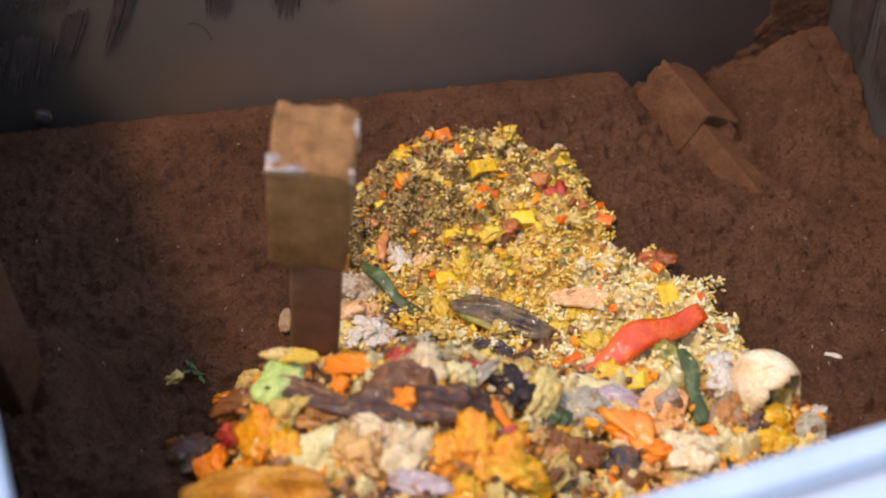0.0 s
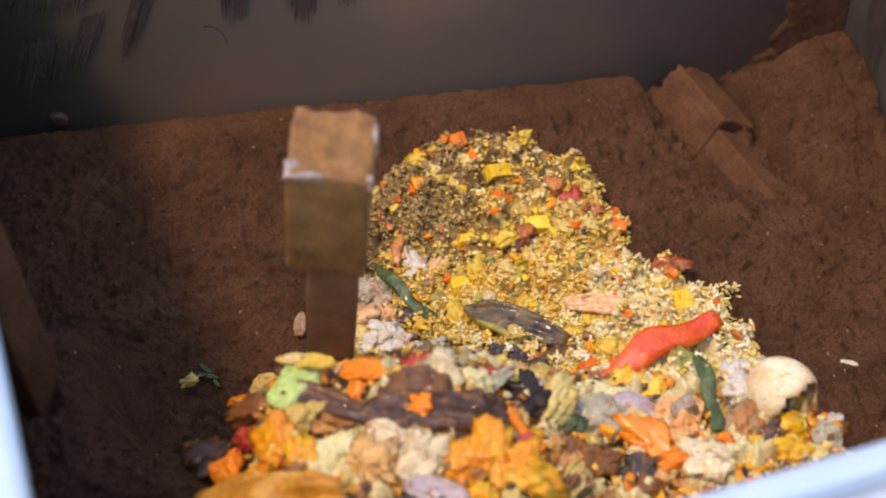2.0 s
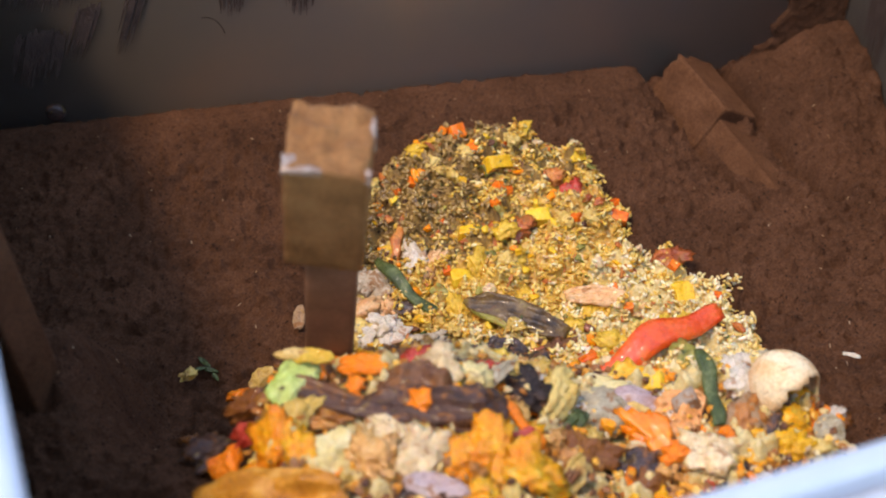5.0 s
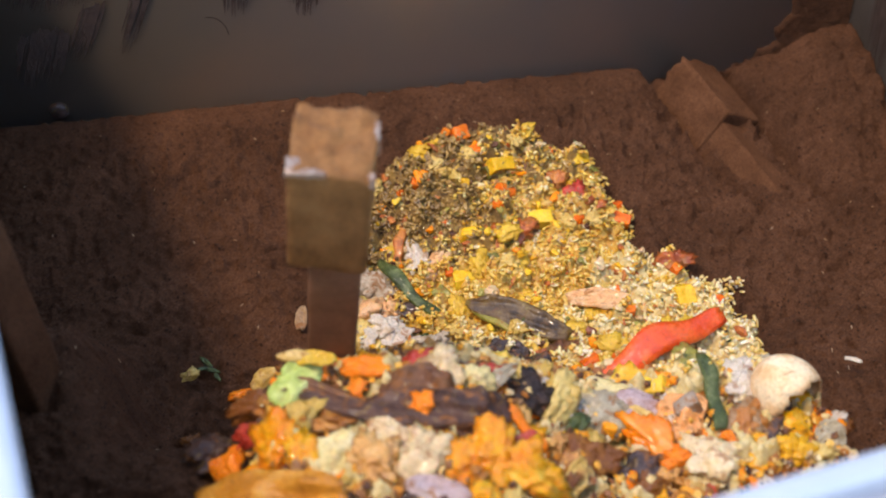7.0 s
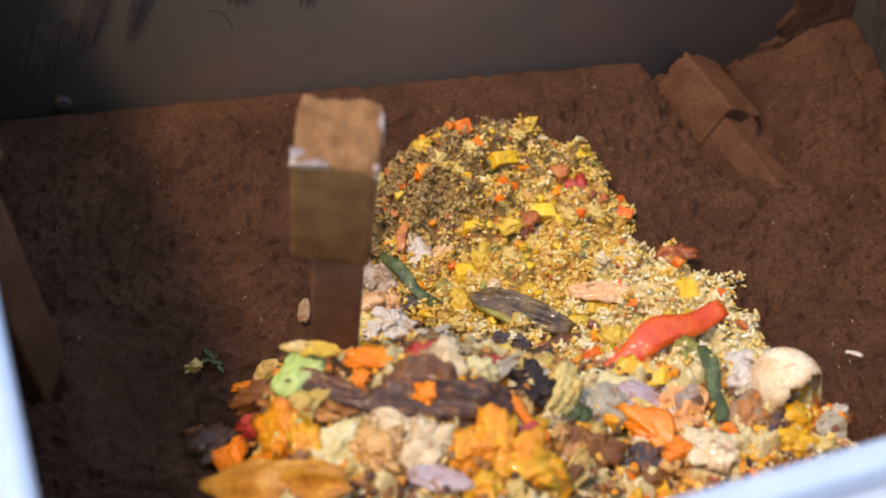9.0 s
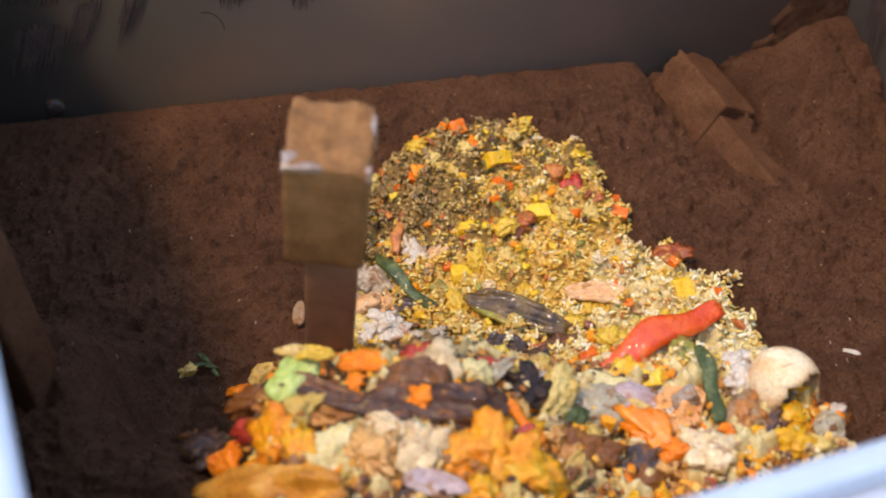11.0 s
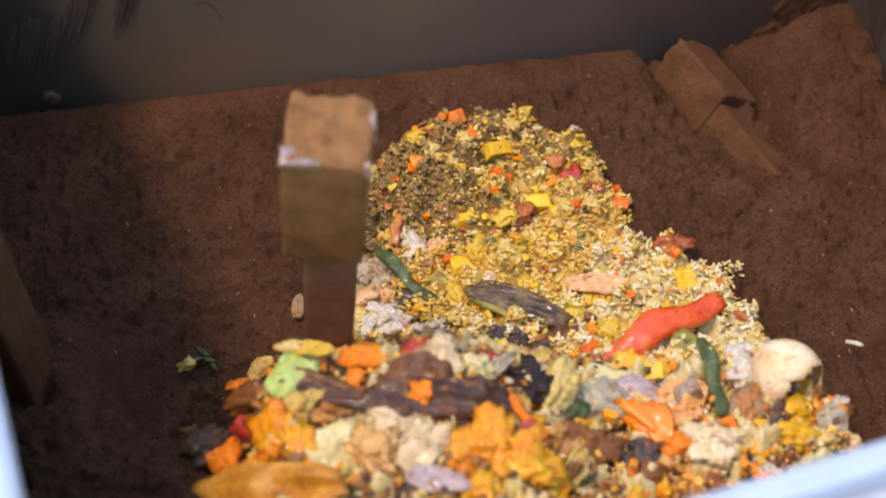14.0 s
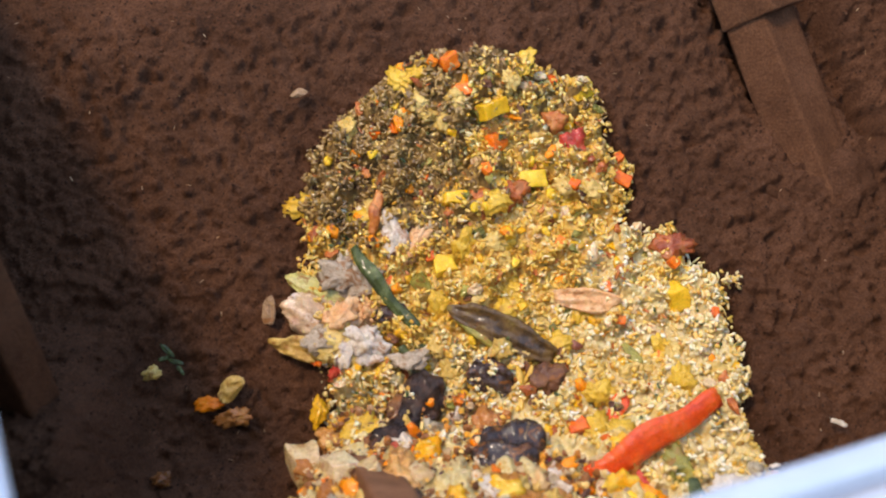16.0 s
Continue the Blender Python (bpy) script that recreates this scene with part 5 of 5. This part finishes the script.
def mash_spot(rng):
    x, y = rng.uniform(-0.10, 0.42), rng.uniform(0.46, 0.74)
    if inside_pile(x, y) < rng.uniform(0.0, 0.008) or x > 0.385 or y > 0.73 - 0.12 * smooth(0.14, 0.3, x):
        return None
    return x, y, pile_top(x, y) + rng.choice((-0.004, -0.001, 0.002, 0.005, 0.008)) + rng.uniform(-0.002, 0.003)


def mash_lump(rng):
    return lump_mesh(rng, rng.choice((0.001, 0.0014, 0.002, 0.003, 0.004)), rng.uniform(0.4, 0.8), 6)


scatter("mash_crumbs", random.Random(41), 9000, mash_spot, mash_lump, MASH, "wet mixed crumbs of mashed food scraps", "food waste")
copies(HEAP, 330, 21, heap_spot, "scraps on the front heap")


def dice_spot(rng):
    x, y = rng.uniform(0.0, 0.40), rng.uniform(0.66, 1.06)
    if inside_pile(x, y) < 0.006 or (y < 0.72 and x < 0.2):
        return None
    return x, y, pile_top(x, y) + pile_noise(x, y) + 0.001, rng.uniform(-30, 30), rng.uniform(-30, 30), rng.uniform(0, 360)


DICED = [
    ("pumpkin_cube", "small yellow pumpkin bit in rice", "pumpkin", YELLOW, lambda s: dice_bm(0.011, 0.009, 0.008, s)),
    ("pumpkin_cube", "small yellow pumpkin bit in rice", "pumpkin", YELLOW, lambda s: chunk_bm(0.012, 0.010, 0.007, s)),
    ("tomato_piece", "small stewed red tomato bit", "tomato", STEW, lambda s: chunk_bm(0.013, 0.009, 0.006, s, 0.3)),
    ("carrot_cube", "small orange carrot bit in rice", "carrot", CARROT, lambda s: dice_bm(0.009, 0.008, 0.007, s)),
    ("egg_crumb", "soft yellow scrambled egg crumb", "egg", FLAKE, lambda s: crumble_bm(0.022, 0.016, 0.009, s, 0.004)),
    ("egg_crumb", "soft yellow scrambled egg crumb", "egg", PUMPKINY, lambda s: crumble_bm(0.026, 0.018, 0.008, s, 0.0055)),
    ("pepper_cube", "small olive green pepper bit", "pepper", OLIVE, lambda s: flake_bm(0.012, 0.007, 0.002, s)),
    ("onion_bit", "small glassy onion bit in rice", "onion", ONION, lambda s: flake_bm(0.012, 0.008, 0.002, s)),
]
DICED += [
    ("fried_onion", "small brown fried onion bit", "onion", BROWN, lambda s: flake_bm(0.013, 0.008, 0.002, s, 0.5)),
    ("leek_bit", "small dark green leek bit", "leek", LEEK, lambda s: flake_bm(0.012, 0.004, 0.0015, s, 0.5)),
    ("pepper_skin", "small curled red pepper skin", "pepper", STEW, lambda s: flake_bm(0.016, 0.007, 0.002, s, 0.7)),
    ("carrot_cube", "bright orange cooked carrot bit", "carrot", ORANGE, lambda s: chunk_bm(0.013, 0.010, 0.008, s, 0.25)),
    ("onion_bit", "pale glassy onion layer in rice", "onion", ONION, lambda s: flake_bm(0.018, 0.010, 0.002, s, 0.6)),
]
copies(DICED, 330, 22, dice_spot, "diced vegetables in the rice")


def fleck(rng):
    l, w = rng.uniform(0.0012, 0.0035), rng.uniform(0.0007, 0.0016)
    return [(-l, -w, 0), (l, -w * 0.6, 0.0004), (l * 0.8, w, 0), (-l * 0.7, w * 0.8, 0.0005), (0, 0, 0.0009)], [(0, 1, 4), (1, 2, 4), (2, 3, 4), (3, 0, 4), (3, 2, 1, 0)]


def fleck_spot(rng):
    p = dice_spot(rng)
    return p and (p[0], p[1], p[2] + 0.004)


scatter("herb_flecks", random.Random(31), 130, fleck_spot, fleck, LEEK, "tiny dark green herb flecks on the rice", "herbs")
scatter("chilli_flecks", random.Random(32), 260, fleck_spot, fleck, STEW, "tiny red chilli flecks on the rice", "chilli")


def dust_spot(rng):
    x, y = rng.uniform(0.0, 0.22), rng.uniform(0.84, 1.07)
    k = inside_pile(x, y)
    if k < -0.002 or rng.random() < smooth(0.02, 0.14, x - 0.4 * (y - 0.9)):
        return None
    return x, y, pile_top(x, y) + pile_noise(x, y) + rng.uniform(0, 0.004)


scatter("compost_dusting", random.Random(33), 600, dust_spot, lambda r: lump_mesh(r, r.choice((0.001, 0.0015, 0.002, 0.003)), 0.7, 5), CRUMB,
        "brown compost crumbs dusting the rice edge", "compost")


def husk(rng):
    l = rng.uniform(0.0008, 0.0022)
    return [(-l, -0.0003, 0), (l, -0.0003, 0.0006), (l, 0.0004, 0.0006), (-l, 0.0004, 0), (0, 0, 0.0009)], [(0, 1, 4), (1, 2, 4), (2, 3, 4), (3, 0, 4), (3, 2, 1, 0)]


def husk_spot(rng):
    p = soil_spot(rng)
    return p and (p[0], p[1], p[2] + 0.004)


scatter("husks", random.Random(34), 150, husk_spot, husk, TAN, "tiny pale husks on the compost", "husks")

# dried smears on the back wall
smear(-0.142, 0.890, 0.022, 0.105, 0.42, 1)
smear(-0.246, 0.845, 0.058, 0.075, 0.35, 2)
smear(-0.198, 0.870, 0.024, 0.075, 0.45, 7)
smear(-0.038, 0.905, 0.030, 0.062, 0.12, 3)
smear(0.034, 0.900, 0.032, 0.066, 0.10, 4)
smear(0.086, 0.910, 0.034, 0.056, 0.10, 5)
smear(-0.225, 0.925, 0.09, 0.05, 0.4, 6)
smear(1.085, 0.850, 0.060, 0.15, 0.1, 8, "side")
smear(1.020, 0.830, 0.050, 0.10, 0.1, 18, "side")
smear(0.140, 0.915, 0.026, 0.040, 0.1, 9)


def wall_bolt(x, z):
    bm = bmesh.new()
    bmesh.ops.create_cone(bm, cap_ends=True, segments=20, radius1=0.0115, radius2=0.009, depth=0.007)
    bmesh.ops.bevel(bm, geom=[e for e in bm.edges], offset=0.001, segments=1, affect="EDGES")
    ob = part("bolt", bm, DARK, drum, "dark crusted round bolt head")
    ob.matrix_basis = pose(x, SY + WALL_R - 0.003, z, 90)


wall_bolt(-0.244, 0.776)


def wall_scratch():
    """A thin curved scratch in the back wall."""
    verts, faces = [], []
    for k in range(13):
        a = math.radians(100 - 95 * k / 12)
        for r in (0.0185, 0.0192):
            verts.append((-0.069 + r * math.cos(a), SY + WALL_R - 0.0012, 0.852 + 1.35 * r * math.sin(a)))
    for k in range(12):
        faces.append((2 * k, 2 * k + 1, 2 * k + 3, 2 * k + 2))
    mesh_object("scratch", verts, faces, DARK, drum, "thin dark curved scratch")


wall_scratch()


# ---- what moves ----
TURNS = {
    "mass": ((0, 0), (14.2, 0), (14.5, 1.2), (15.0, 7.0), (15.5, 17.3), (16.0, 31.0)),
    "arm": ((0, 0), (14.25, 0), (14.5, 3.9), (15.0, 14.1), (15.5, 24.7), (16.0, 36.5)),
    "right_arm": ((0, 0), (14.25, 0), (14.5, 4.6), (15.0, 17.0), (15.5, 27.9), (16.0, 38.5)),
}
TURNS["bed"] = TURNS["aside"] = TURNS["mass"]
TIMES = (0, 14.2, 14.3, 14.4, 14.5, 14.6, 14.8, 15.0, 15.2, 15.4, 15.6, 15.8, 16.0)


def motions():
    for ob, rest, follow, slide in MOVERS:
        table = TURNS[follow]
        rows = []
        for t in TIMES:
            turned = float(np.interp(t, [a for a, _ in table], [b for _, b in table]))
            shift = slide * (smooth(14.3, 15.0, t) if follow == "aside" else max(0.0, t - 14.25) / 1.75)
            if follow == "mass":
                shift -= 0.017 * smooth(14.4, 15.8, t)
            rows.append((t, pose(shift, SY, SZ, turned) @ pose(0, -SY, -SZ) @ rest))
        walk(ob, rows)


motions()
